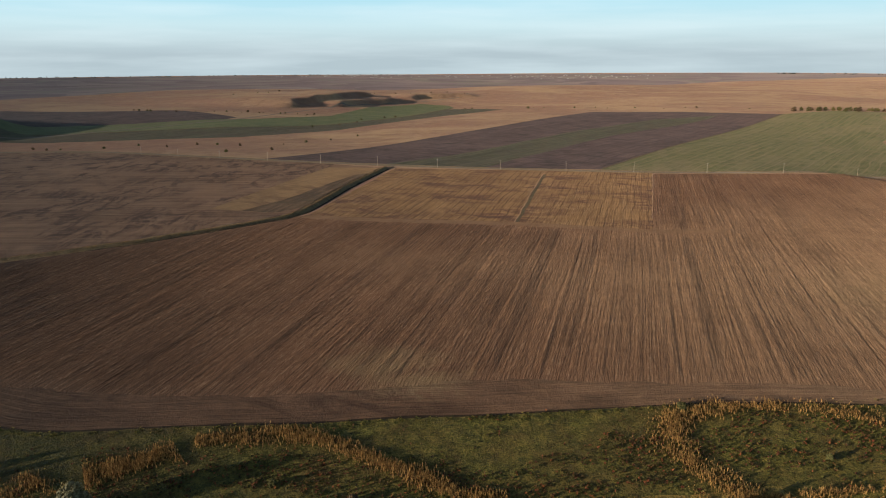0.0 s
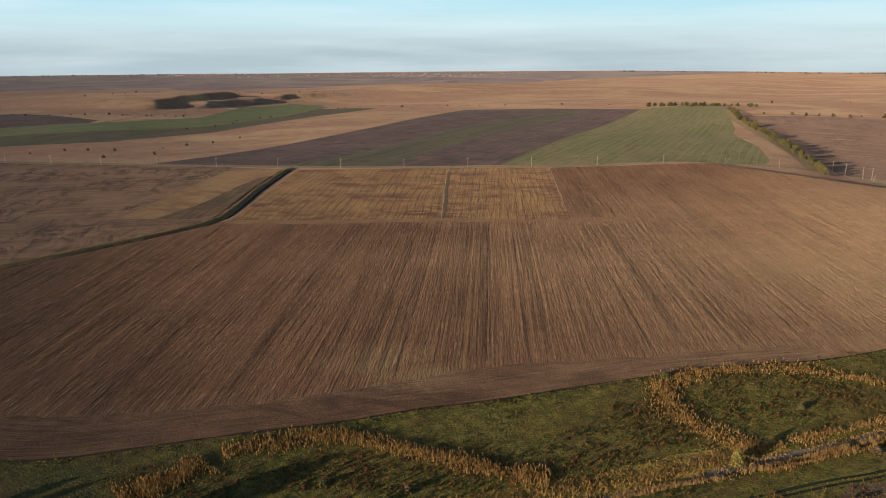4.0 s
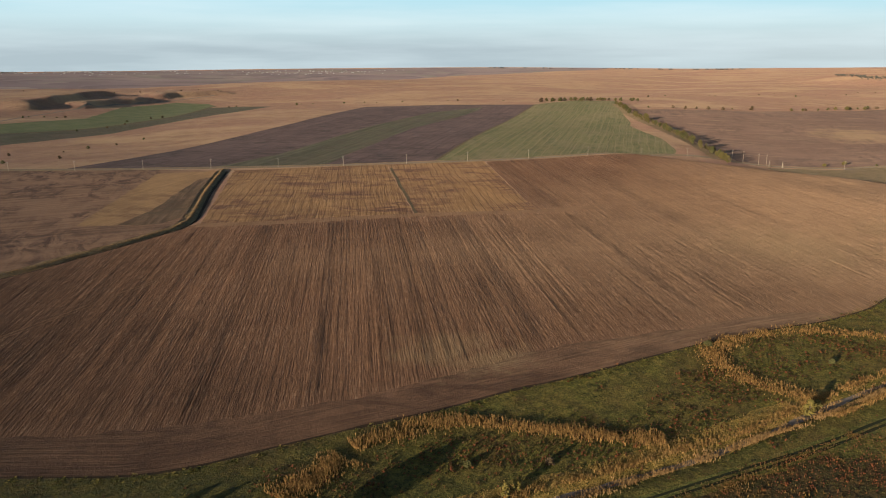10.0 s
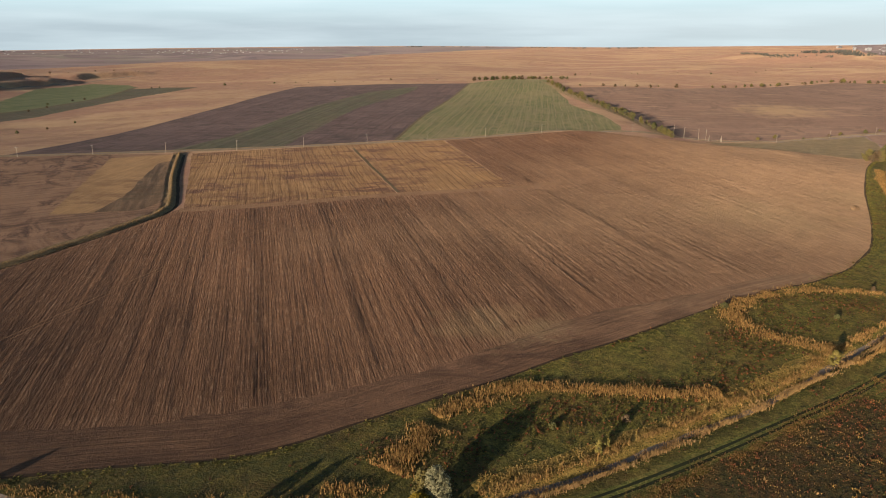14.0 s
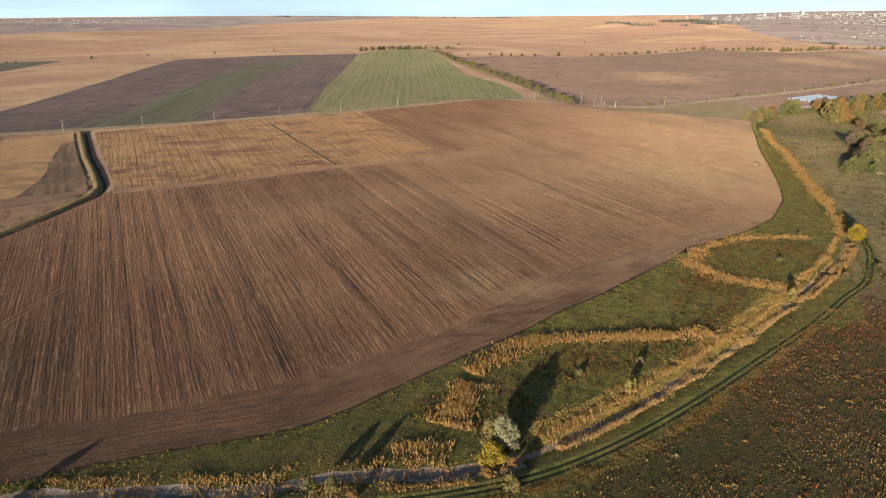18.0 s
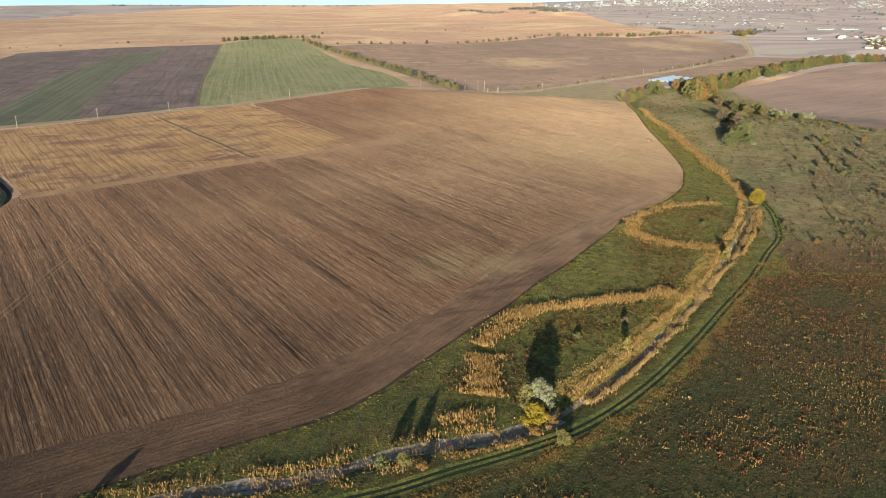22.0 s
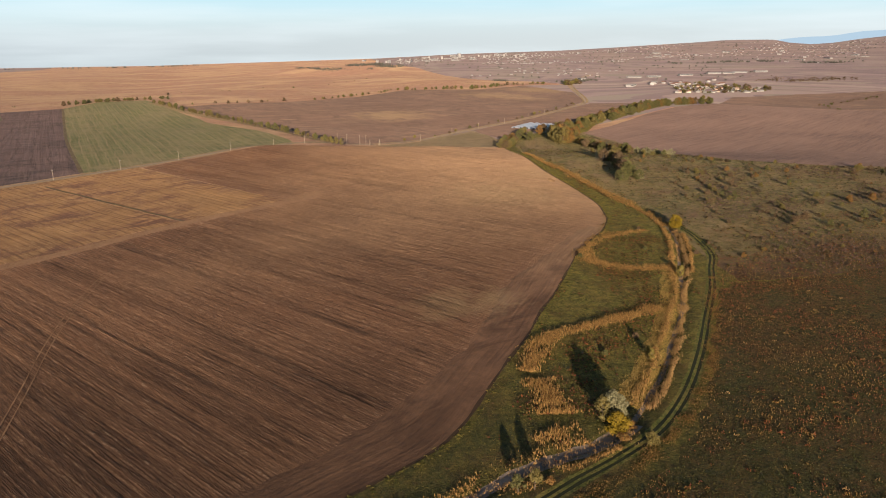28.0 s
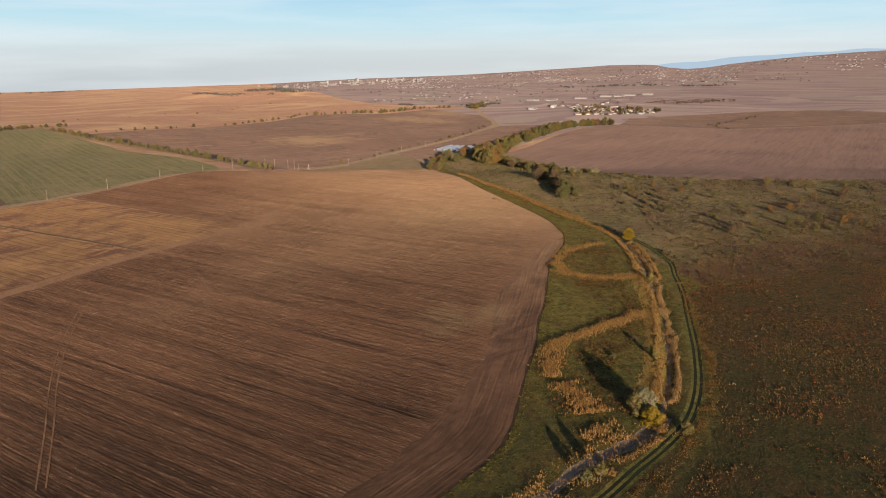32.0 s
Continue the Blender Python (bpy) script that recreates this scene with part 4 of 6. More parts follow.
add_points(*scattered(150, 330, 535, 690, 4))
add_points(*scattered(-1010, -780, 650, 900, 11))
for (ax, ay), (bx, by), *_ in SCARPS:
    px, py = scattered(min(ax, bx) - 70, max(ax, bx) + 90, ay - 60, by + 60, 9)
    add_points(px, py)
for r in np.concatenate([np.arange(700, 2400, 50), np.arange(2400, 4700, 90), [4740, 4780]]):
    n = int(2 * math.pi * r / (45 + r * 0.016))
    turn = np.arange(n) / n * 2 * math.pi + r
    px, py = -150 + r * np.sin(turn), 30 + r * np.cos(turn)
    free = ~((px > -1300) & (px < 1800) & (py > -300) & (py < 1800))
    add_points(px[free], py[free])

from mathutils.geometry import delaunay_2d_cdt
flat, _, tris, origin, _, _ = delaunay_2d_cdt([Vector(v) for v in verts], edges, [], 0, 1e-3)
flat = np.array([tuple(v) for v in flat])
tris = np.array(tris)
up = np.array([max((lift[k] for k in o), key=abs) if o else 0.0 for o in origin])
a, b, c = (flat[tris[:, k]] for k in range(3))
area = (b[:, 0] - a[:, 0]) * (c[:, 1] - a[:, 1]) - (b[:, 1] - a[:, 1]) * (c[:, 0] - a[:, 0])
tris[area < 0] = tris[area < 0][:, ::-1]
tris = tris[np.abs(area) > 1e-6]
centre = flat[tris].mean(1)
ground_z = height(flat[:, 0], flat[:, 1]) + up
track = line_distance(flat[:, 0], flat[:, 1], TRACKLINE)[0]
ground_z = ground_z - 0.14 * bump(track - 0.95, 0.5)
sheet = np.column_stack([flat, ground_z])
owner = np.full(len(tris), -1)
for k in range(len(REGIONS) - 1, -1, -1):
    owner[inside(centre[:, 0], centre[:, 1], REGIONS[k][1])] = k


def mesh_of(name, points, faces, material, smooth_faces=False):
    me = bpy.data.meshes.new(name)
    me.from_pydata([tuple(p) for p in points], [], [tuple(f) for f in faces])
    me.materials.append(material)
    if smooth_faces:
        me.polygons.foreach_set("use_smooth", [True] * len(me.polygons))
    me.update()
    return me


for k in range(-1, len(REGIONS)):
    some = tris[owner == k]
    if not len(some):
        continue
    used, again = np.unique(some, return_inverse=True)
    name, _, material, label = REGIONS[k] if k >= 0 else ("ground", None, STEPPE, "dry tan steppe grassland that reaches the horizon")
    ob = tagged(new(name, mesh_of(name, sheet[used], again.reshape(-1, 3), material, True)), label, name.replace("_", " "), kind="structure")
    if name == "headland":
        across = ob.data.attributes.new("edge_distance", "FLOAT", "POINT")
        across.data.foreach_set("value", line_distance(flat[used, 0], flat[used, 1], EDGE)[0].astype(np.float32))

# ---- ways to make things ----
def thing(name, x, y, label, category, group="", z=None, turn=0.0):
    ob = new(name)
    ob.matrix_world = pose(x, y, height_at(x, y) if z is None else z, 0, 0, turn)
    return tagged(ob, label, category, group)


def part(name, mesh, parent, label=""):
    ob = new(name, mesh)
    ob.parent = parent
    return tagged(ob, label) if label else ob


def tube(points, radii, sides=7):
    """A tapered tube along points."""
    vs, fs = [], []
    for p, r in zip(points, radii):
        vs += [(p[0] + r * math.cos(2 * math.pi * k / sides), p[1] + r * math.sin(2 * math.pi * k / sides), p[2]) for k in range(sides)]
    for i in range(len(points) - 1):
        fs += [(i * sides + k, i * sides + (k + 1) % sides, (i + 1) * sides + (k + 1) % sides, (i + 1) * sides + k) for k in range(sides)]
    fs += [tuple(range(sides))[::-1], tuple(range((len(points) - 1) * sides, len(points) * sides))]
    return vs, fs


def joined(*pieces):
    vs, fs = [], []
    for v, f in pieces:
        n = len(vs)
        vs += list(v)
        fs += [tuple(n + i for i in face) for face in f]
    return vs, fs


def block(x0, x1, y0, y1, z0, z1):
    vs = [(x, y, z) for z in (z0, z1) for x, y in ((x0, y0), (x1, y0), (x1, y1), (x0, y1))]
    return vs, [(3, 2, 1, 0), (4, 5, 6, 7), (0, 1, 5, 4), (1, 2, 6, 5), (2, 3, 7, 6), (3, 0, 4, 7)]


def many(name, points, faces, material):
    """A mesh from arrays of points and of faces that all have the same number of corners."""
    me = bpy.data.meshes.new(name)
    n, k = faces.shape
    me.vertices.add(len(points))
    me.vertices.foreach_set("co", points.astype(np.float32).ravel())
    me.loops.add(n * k)
    me.loops.foreach_set("vertex_index", faces.astype(np.int32).ravel())
    me.polygons.add(n)
    me.polygons.foreach_set("loop_start", np.arange(0, n * k, k, dtype=np.int32))
    me.materials.append(material)
    me.update(calc_edges=True)
    return me


def leaf_cloud(centres, radii, per, size, gen):
    """Many small folded leaves round the given centres: points and four-cornered faces."""
    centres, radii = np.repeat(np.asarray(centres, float), per, 0), np.repeat(np.asarray(radii, float), per)
    n = len(centres)
    way = gen.normal(size=(n, 3))
    way /= np.linalg.norm(way, axis=1)[:, None]
    at = centres + way * (radii * gen.uniform(0.45, 1.0, n) ** 0.6)[:, None]
    u = gen.normal(size=(n, 3))
    u -= way * (u * way).sum(1)[:, None] * 0.6
    u /= np.linalg.norm(u, axis=1)[:, None]
    v = np.cross(way, u)
    s = (size * gen.uniform(0.6, 1.3, n))[:, None]
    pts = np.stack([at - u * s, at - v * s * 0.6 + way * s * 0.2, at + u * s, at + v * s * 0.6 + way * s * 0.2], 1).reshape(-1, 3)
    return pts, np.arange(4 * n).reshape(n, 4)


def tree_meshes(seed, tall, wide, leaf, clumps, per, low=0.25, spire=0.0):
    """The trunk with its limbs, and the crown, of a tree of that height and spread: uneven, with gaps."""
    gen = np.random.default_rng(seed)
    lean = gen.uniform(-0.06, 0.06, 2) * tall
    top = (lean[0], lean[1], tall * 0.75)
    pieces = [tube([(0, 0, -0.4), (lean[0] * 0.2, lean[1] * 0.2, tall * 0.3), (lean[0] * 0.6, lean[1] * 0.6, tall * 0.55), top], [tall * 0.028, tall * 0.02, tall * 0.013, tall * 0.004])]
    centres, radii = [], []
    for k in range(clumps):
        t = gen.uniform(low, 1.0)
        swell = math.sin(math.pi * min(1.0, (t - low * 0.6) / (1.06 - low * 0.6)) ** 0.8)
        swell = swell * (1 - spire) + spire * 1.25 * (1 - t) ** 0.75
        turn, out = gen.uniform(0, 2 * math.pi), wide * 0.5 * swell * gen.uniform(0.35, 1.0)
        p = (lean[0] * t + out * math.cos(turn), lean[1] * t + out * math.sin(turn), tall * t * 0.94)
        centres.append(p)
        radii.append(wide * gen.uniform(0.10, 0.2))
        if k % 4 == 0:
            z0 = max(tall * 0.12, p[2] * 0.55)
            pieces.append(tube([(lean[0] * 0.3, lean[1] * 0.3, z0), ((p[0] + lean[0] * 0.3) * 0.55, (p[1] + lean[1] * 0.3) * 0.55, (z0 + p[2]) * 0.53), p], [tall * 0.011, tall * 0.007, tall * 0.002], 5))
    return joined(*pieces), leaf_cloud(centres, radii, per, leaf, gen)


def tree(name, label, category, group, seed, tall, wide, material, x, y, leaf=0.42, clumps=26, per=16, low=0.25, spire=0.0):
    ob = thing(name, x, y, label, category, group)
    (tv, tf), (cv, cf) = tree_meshes(seed, tall, wide, leaf, clumps, per, low, spire)
    part("trunk", mesh_of("trunk", tv, tf, BARK, True), ob)
    part("crown", many("crown", cv, cf, material), ob)
    return ob


def plant(models, x, y, scale=1.0, gen=None, sink=0.0):
    ob = models[int(gen.integers(len(models)))]
    s = scale * gen.uniform(0.8, 1.2)
    return copy_thing(ob, pose(x, y, height_at(x, y) - sink, 0, 0, gen.uniform(0, 360)) @ Matrix.Diagonal((s * gen.uniform(0.9, 1.15), s, s * gen.uniform(0.9, 1.1), 1)))


def along(line, step, spread, gen):
    """Places along a line, about step apart, off it by up to spread."""
    out = []
    for x, y in rounded(line, step):
        out.append((x + gen.uniform(-spread, spread), y + gen.uniform(-spread, spread)))
    return out


def scatter_in(line, count, gen):
    """Random places in a polygon."""
    xs, ys = np.array(line).T
    px, py = gen.uniform(xs.min(), xs.max(), count * 4), gen.uniform(ys.min(), ys.max(), count * 4)
    keep = np.nonzero(inside(px, py, line))[0][:count]
    return px[keep], py[keep]


def tufts(px, py, tall, wide, blades, gen, lean=0.6, thick=0.2):
    """Tufts of grass or weed: blades that spring from one foot. Points and triangles."""
    n = len(px)
    tall, wide = np.broadcast_to(tall, n), np.broadcast_to(wide, n)
    pz = height(px, py)
    foot = np.column_stack([px, py, pz - 0.1])
    pts = np.empty((n, 1 + 2 * blades, 3))
    pts[:, 0] = foot
    spin = gen.uniform(0, 2 * np.pi, n)
    for k in range(blades):
        turn = spin + 2 * np.pi * k / blades + gen.uniform(-0.4, 0.4, n)
        out, h = wide * gen.uniform(0.3, 1.0, n) * lean, tall * gen.uniform(0.6, 1.1, n)
        tip = foot + np.column_stack([out * np.cos(turn), out * np.sin(turn), h])
        w = wide * thick * gen.uniform(0.7, 1.4, n)
        pts[:, 1 + 2 * k] = foot + np.column_stack([out * 0.8 * np.cos(turn) - w * np.sin(turn), out * 0.8 * np.sin(turn) + w * np.cos(turn), h * 0.62])
        pts[:, 2 + 2 * k] = tip + np.column_stack([w * np.sin(turn), -w * np.cos(turn), 0 * w])
    base = (np.arange(n) * (1 + 2 * blades))[:, None]
    faces = np.concatenate([np.stack([base + 0, base + 2 + 2 * k, base + 1 + 2 * k], -1) for k in range(blades)], 1).reshape(-1, 3)
    return pts.reshape(-1, 3), faces


def stuff(name, px, py, tall, wide, blades, material, label, category, gen, lean=0.6, thick=0.2):
    v, f = tufts(px, py, tall, wide, blades, gen, lean, thick)
    return tagged(new(name, many(name, v, f, material)), label, category, kind="stuff")


gen = np.random.default_rng(11)

# ---- the stream ----
def ribbon(line, half, up, step=3.0, wobble=0.5):
    pts = [Vector(p) for p in rounded(line, step)]
    vs, fs = [], []
    for i, p in enumerate(pts):
        u = (pts[min(i + 1, len(pts) - 1)] - pts[max(i - 1, 0)]).normalized()
        w = half * (1 + wobble * noise.noise((p.x * 0.11, p.y * 0.11, 2.0)))
        z = height_at(p.x, p.y) + up
        vs += [(p.x - u.y * w, p.y + u.x * w, z), (p.x + u.y * w, p.y - u.x * w, z)]
        if i:
            fs.append((2 * i - 2, 2 * i - 1, 2 * i + 1, 2 * i))
    return vs, fs


tagged(new("water", mesh_of("water", *ribbon(STREAM[:8], 0.8, 0.3), WATER)), "shallow grey stream water between banks of reed", "stream", kind="structure")
for side in (-0.95, 0.95):
    way = [(x + side, y - side * 0.6) for x, y in ((-237, 227), (-218, 256), (-203, 280), (-187, 303), (-170, 325), (-146, 353))]
    tagged(new("wheel_track", mesh_of("wheel_track", *ribbon(way, 0.22, 0.13, 2.0, 0.7), HEADLAND_DRY)), "faint pale wheel track pressed across the ploughed earth", "wheel track", kind="structure")

# ---- reeds ----
def reed_bed(line, half, count, label, tall=2.0, material=REED, gaps=0.0):
    """Thin upright stalks along a line, dense in the middle and loose at the edges, in clumps with gaps."""
    count = int(count * 3.2)
    pts = np.array(rounded(line, 2.0))
    i = gen.integers(0, len(pts) - 1, count)
    t = gen.uniform(0, 1, count)[:, None]
    mid = pts[i] * (1 - t) + pts[i + 1] * t
    u = pts[i + 1] - pts[i]
    u /= np.linalg.norm(u, axis=1)[:, None] + 1e-9
    bulge = np.array([0.95 + 0.75 * noise.noise((a * 0.075, b * 0.075, 6)) for a, b in mid])
    o = np.clip(gen.normal(0, 0.66, count), -2, 2) * half * bulge
    px, py = mid[:, 0] - u[:, 1] * o, mid[:, 1] + u[:, 0] * o
    clump = np.array([noise.noise((a * 0.16, b * 0.16, 2)) + 0.35 * noise.noise((a * 0.5, b * 0.5, 5)) for a, b in zip(px, py)])
    keep = clump + gen.normal(0, 0.28, count) > gaps - 0.4
    px, py, clump = px[keep], py[keep], clump[keep]
    h = tall * gen.uniform(0.45, 1.1, len(px)) * (1 + 0.2 * clump)
    return stuff("reed_bed", px, py, h, 0.26 * gen.uniform(0.5, 1.6, len(px)), 5, material, label, "reeds", gen, 0.9, 0.14)


NEAR_REED = "tall dry golden reeds standing in the autumn meadow"
BANK_REED = "golden reeds lining the bank of the stream"
PLUMES = "pale reed plumes along the bank of the stream"
reed_bed([(90, 199), (72, 206), (59, 209), (45, 208), (30, 203)], 3.0, 900, NEAR_REED, 1.3, REED, 0.3)
reed_bed([(30, 203), (18, 196), (13, 186), (14, 177), (20, 169), (27, 162), (33, 157)], 4.2, 1250, NEAR_REED, 1.35, REED, 0.22)
reed_bed([(-24, 140), (-36, 142.5), (-44, 145.5), (-60, 150), (-69, 153.5), (-77, 156), (-86, 155), (-97, 151), (-108, 146)], 2.7, 1800, NEAR_REED, 1.6, REED, 0.05)
reed_bed([(-110, 141), (-115, 135), (-121, 129), (-125, 125)], 3.9, 900, NEAR_REED, 1.5, REED, 0.1)
reed_bed([(-141, 121), (-134, 119), (-128, 115)], 2.8, 230, NEAR_REED, 1.5, REED, 0.3)
reed_bed([(-104, 116), (-90, 117), (-76, 120), (-60, 125), (-43, 130), (-24, 137), (-6, 144), (8, 149), (22, 155)], 2.6, 2300, "yellow dry grass on the sunlit bank", 0.65, GRASS_GOLD, 0.2)
reed_bed([(-330, 178), (-270, 154), (-225, 142), (-196, 133), (-178, 125), (-159, 122), (-146, 118), (-131, 112)], 2.0, 1300, BANK_REED, 1.2, REED, 0.45)
reed_bed([(-225, 134), (-196, 125), (-178, 116), (-159, 113), (-143, 107), (-128, 103)], 1.5, 800, PLUMES, 0.9, REED, 0.5)
reed_bed([(-225, 138), (-196, 129), (-178, 121), (-159, 118), (-146, 114), (-131, 108), (-118, 106)], 2.6, 1000, PLUMES, 1.0, REED_PALE, 0.4)
reed_bed([(-114, 106.5), (-97, 109.5), (-74, 114.8), (-42, 124.8), (-16, 132.8), (14, 146), (45, 160), (76, 174)], 1.0, 900, PLUMES, 0.9, REED_PALE, 0.35)
reed_bed([(-106, 112), (-90, 114.5), (-74, 119), (-57, 124.5), (-41, 129), (-24, 135), (-2, 141.5), (20, 152.5), (45, 164), (76, 178), (104, 195)], 1.3, 1700, BANK_REED, 1.3, REED, 0.25)
reed_bed([(-104, 107), (-94, 107.6), (-82, 110.2), (-69, 114.2), (-59, 117.6), (-43, 122.8), (-23, 129.8), (-8, 135.6), (14, 144), (36, 152.5), (56, 161.5), (81, 174), (100, 186)], 1.35, 2500, PLUMES, 1.35, REED_PALE, 0.2)
reed_bed([(30, 147.5), (56, 158.5), (76, 168.5), (96, 180)], 1.2, 700, BANK_REED, 1.5, REED, 0.3)
reed_bed([(108, 196), (126, 211), (144, 231), (162, 253), (183, 278), (213, 314), (240, 346), (268, 384), (310, 428)], 2.6, 3000, "golden reeds lining the upper stream", 2.0, REED, 0.1)
reed_bed(SOUTHDITCH, 1.8, 1700, "rusty dry weeds along a shallow ditch", 0.6, WEED_OCHRE, 0.4)
reed_bed([(-200, 111.5), (-165, 102), (-140, 96.5), (-120, 95), (-100, 96), (-75, 100.5), (-45, 109), (-15, 119)], 2.2, 2600, "rusty weeds beside the farm track", 0.5, WEED_OCHRE, 0.4)

# ---- weeds and grass tufts ----
WEEDS = [r for r in REGIONS if r[0] == "weedy_meadow"][0][1]
px, py = scatter_in(WEEDS, 560000, gen)
keep = (py > -75) & (px > -300) & (px < 330)
px, py = px[keep][:270000], py[keep][:270000]
# a looser fringe of the same weeds beyond the edge of the rough ground
fx, fy = scatter_in([(-20, 124), (30, 138), (60, 150), (92, 130), (150, 92), (230, 50), (330, 0), (330, -60), (200, 20), (110, 70), (60, 100)], 16000, gen)
ux, uy = scatter_in([(60, 150), (110, 175), (170, 150), (260, 90), (340, 60), (330, 0), (150, 92), (92, 130)], 7000, gen)
fx, fy = np.concatenate([fx, ux]), np.concatenate([fy, uy])
px, py = np.concatenate([px, fx]), np.concatenate([py, fy])
blotch = np.array([noise.noise((a * 0.035, b * 0.035, 1)) + 0.5 * noise.noise((a * 0.11, b * 0.11, 4)) + 0.6 * noise.noise((a * 0.42, b * 0.42, 6)) for a, b in zip(px, py)]) + gen.normal(0, 0.14, len(px))
other = np.array([noise.noise((a * 0.028, b * 0.028, 8)) + 0.5 * noise.noise((a * 0.35, b * 0.35, 3)) for a, b in zip(px, py)]) + gen.normal(0, 0.15, len(px))
# greener in the south-west, browner and redder in the north-east
west = np.clip((-35.0 - px - 0.25 * py) / 55.0, -1, 1)
kinds = np.where(blotch > 0.28 - 0.02 * west, 1, np.where(blotch < -0.18 + 0.16 * west, 2, np.where(other > -0.02 + 0.18 * west, 3, 0)))
for k, (material, low, high, label) in enumerate(((WEED, 0.15, 0.5, "dense brown and olive weeds of a rough meadow"), (WEED_OCHRE, 0.25, 0.85, "tall ochre weeds of a rough meadow"), (WEED_GREEN, 0.12, 0.4, "olive-green weeds of a rough meadow"), (WEED_RUST, 0.25, 0.8, "rust-red weeds of a rough meadow"))):
    qx, qy = px[kinds == k], py[kinds == k]
    wide = gen.uniform(0.12, 0.42, len(qx)) if k % 2 else gen.uniform(0.2, 0.6, len(qx))
    stuff("weeds", qx, qy, gen.uniform(low, high, len(qx)), wide, 4, material, label, "weeds", gen, 0.6, 0.3)
# tall dry clumps standing out of the greener weeds
gx, gy = scatter_in(WEEDS, 30000, gen)
apart = np.array([noise.noise((a * 0.05, b * 0.05, 11)) for a, b in zip(gx, gy)])
keep = (gy > -40) & (gx > -280) & (gx < 40) & (apart + gen.normal(0, 0.25, len(gx)) > 0.0)
gx, gy = gx[keep], gy[keep]
tone = gen.random(len(gx))
for low, high, material, label in ((0.0, 0.52, WEED_OCHRE, "tall ochre clumps among the meadow weeds"), (0.52, 0.94, WEED_RUST, "tall rust-orange clumps among the meadow weeds"), (0.94, 1.0, REED_PALE, "pale dry clumps among the meadow weeds")):
    mine = (tone >= low) & (tone < high)
    size = np.repeat(gen.uniform(0.3, 0.85, mine.sum()), 8)
    qx, qy = np.repeat(gx[mine], 8) + gen.normal(0, 0.6, len(size)) * size, np.repeat(gy[mine], 8) + gen.normal(0, 0.6, len(size)) * size
    stuff("weeds", qx, qy, size * gen.uniform(0.5, 1.1, len(size)), size * gen.uniform(0.3, 0.6, len(size)), 5, material, label, "weeds", gen, 0.6, 0.3)
NEAR_MEADOW = [(-330, 150), (-222, 141), (-165, 137), (-127, 146), (-82, 161), (-36, 181), (24, 205), (90, 225), (142, 259), (240, 368), (300, 420), (250, 330), (135, 212), (95, 176), (42, 146), (-21, 124), (-88, 104), (-149, 106), (-215, 123)]
px, py = scatter_in(NEAR_MEADOW, 80000, gen)
stuff("grass_tufts", px, py, gen.uniform(0.06, 0.2, len(px)), gen.uniform(0.4, 1.0, len(px)), 5, TUFT, "green and straw-coloured grass tufts of the meadow", "grass", gen, 0.8, 0.3)
px, py = scatter_in(NEAR_MEADOW, 46000, gen)
dark_swath = bump(line_distance(px, py, [(-118, 122), (-95, 134), (-60, 138), (-28, 146), (0, 156), (16, 176), (40, 190), (70, 196)])[0], 13)
rank = np.array([noise.noise((a * 0.06, b * 0.06, 3)) + 0.7 * noise.noise((a * 0.21, b * 0.21, 9)) for a, b in zip(px, py)]) + gen.normal(0, 0.25, len(px)) + 0.9 * dark_swath
which = gen.random(len(px))
for low, high, material, label in ((0.0, 0.45, WEED, "dark brown weeds among the meadow grass"), (0.45, 0.72, WEED_RUST, "rusty brown weeds among the meadow grass"), (0.72, 1.0, WEED_GREEN, "dark green weeds among the meadow grass")):
    wet = (rank > 0.62) & (which >= low) & (which < high)
    stuff("weeds", px[wet], py[wet], gen.uniform(0.25, 0.8, wet.sum()), gen.uniform(0.4, 1.0, wet.sum()), 6, material, label, "weeds", gen, 0.65, 0.22)
FAR_MEADOW = [(30, 126), (60, 102), (110, 72), (200, 22), (330, -58), (600, -158), (463, 61), (398, 175), (380, 250), (410, 310), (463, 383), (560, 510), (440, 530), (390, 500), (320, 440), (250, 372), (182, 300), (145, 262), (118, 215), (66, 154)]
px, py = scatter_in(FAR_MEADOW, 30000, gen)
stuff("weeds", px, py, gen.uniform(0.1, 0.35, len(px)), gen.uniform(0.6, 1.6, len(px)), 5, TUFT, "rough olive grass and weeds of the far meadow", "grass", gen, 0.75, 0.3)
px, py = scatter_in([(60, 104), (110, 74), (200, 26), (330, -50), (470, -60), (440, 70), (390, 190), (300, 250), (200, 215), (130, 175)], 10000, gen)
dense = np.sin(px * 0.035 + 1) * np.sin(py * 0.045) + gen.normal(0, 0.35, len(px)) > 0.05
stuff("weeds", px[dense], py[dense], gen.uniform(0.4, 1.1, dense.sum()), gen.uniform(0.5, 1.3, dense.sum()), 6, WEED_PURPLE, "purple-brown weeds of the far meadow", "weeds", gen, 0.6, 0.26)
px, py = scatter_in(FAR_MEADOW, 3500, gen)
stuff("weeds", px, py, gen.uniform(0.4, 1.3, len(px)), gen.uniform(0.8, 1.8, len(px)), 6, WEED, "brown and purple weeds of the far meadow", "weeds", gen, 0.6, 0.26)
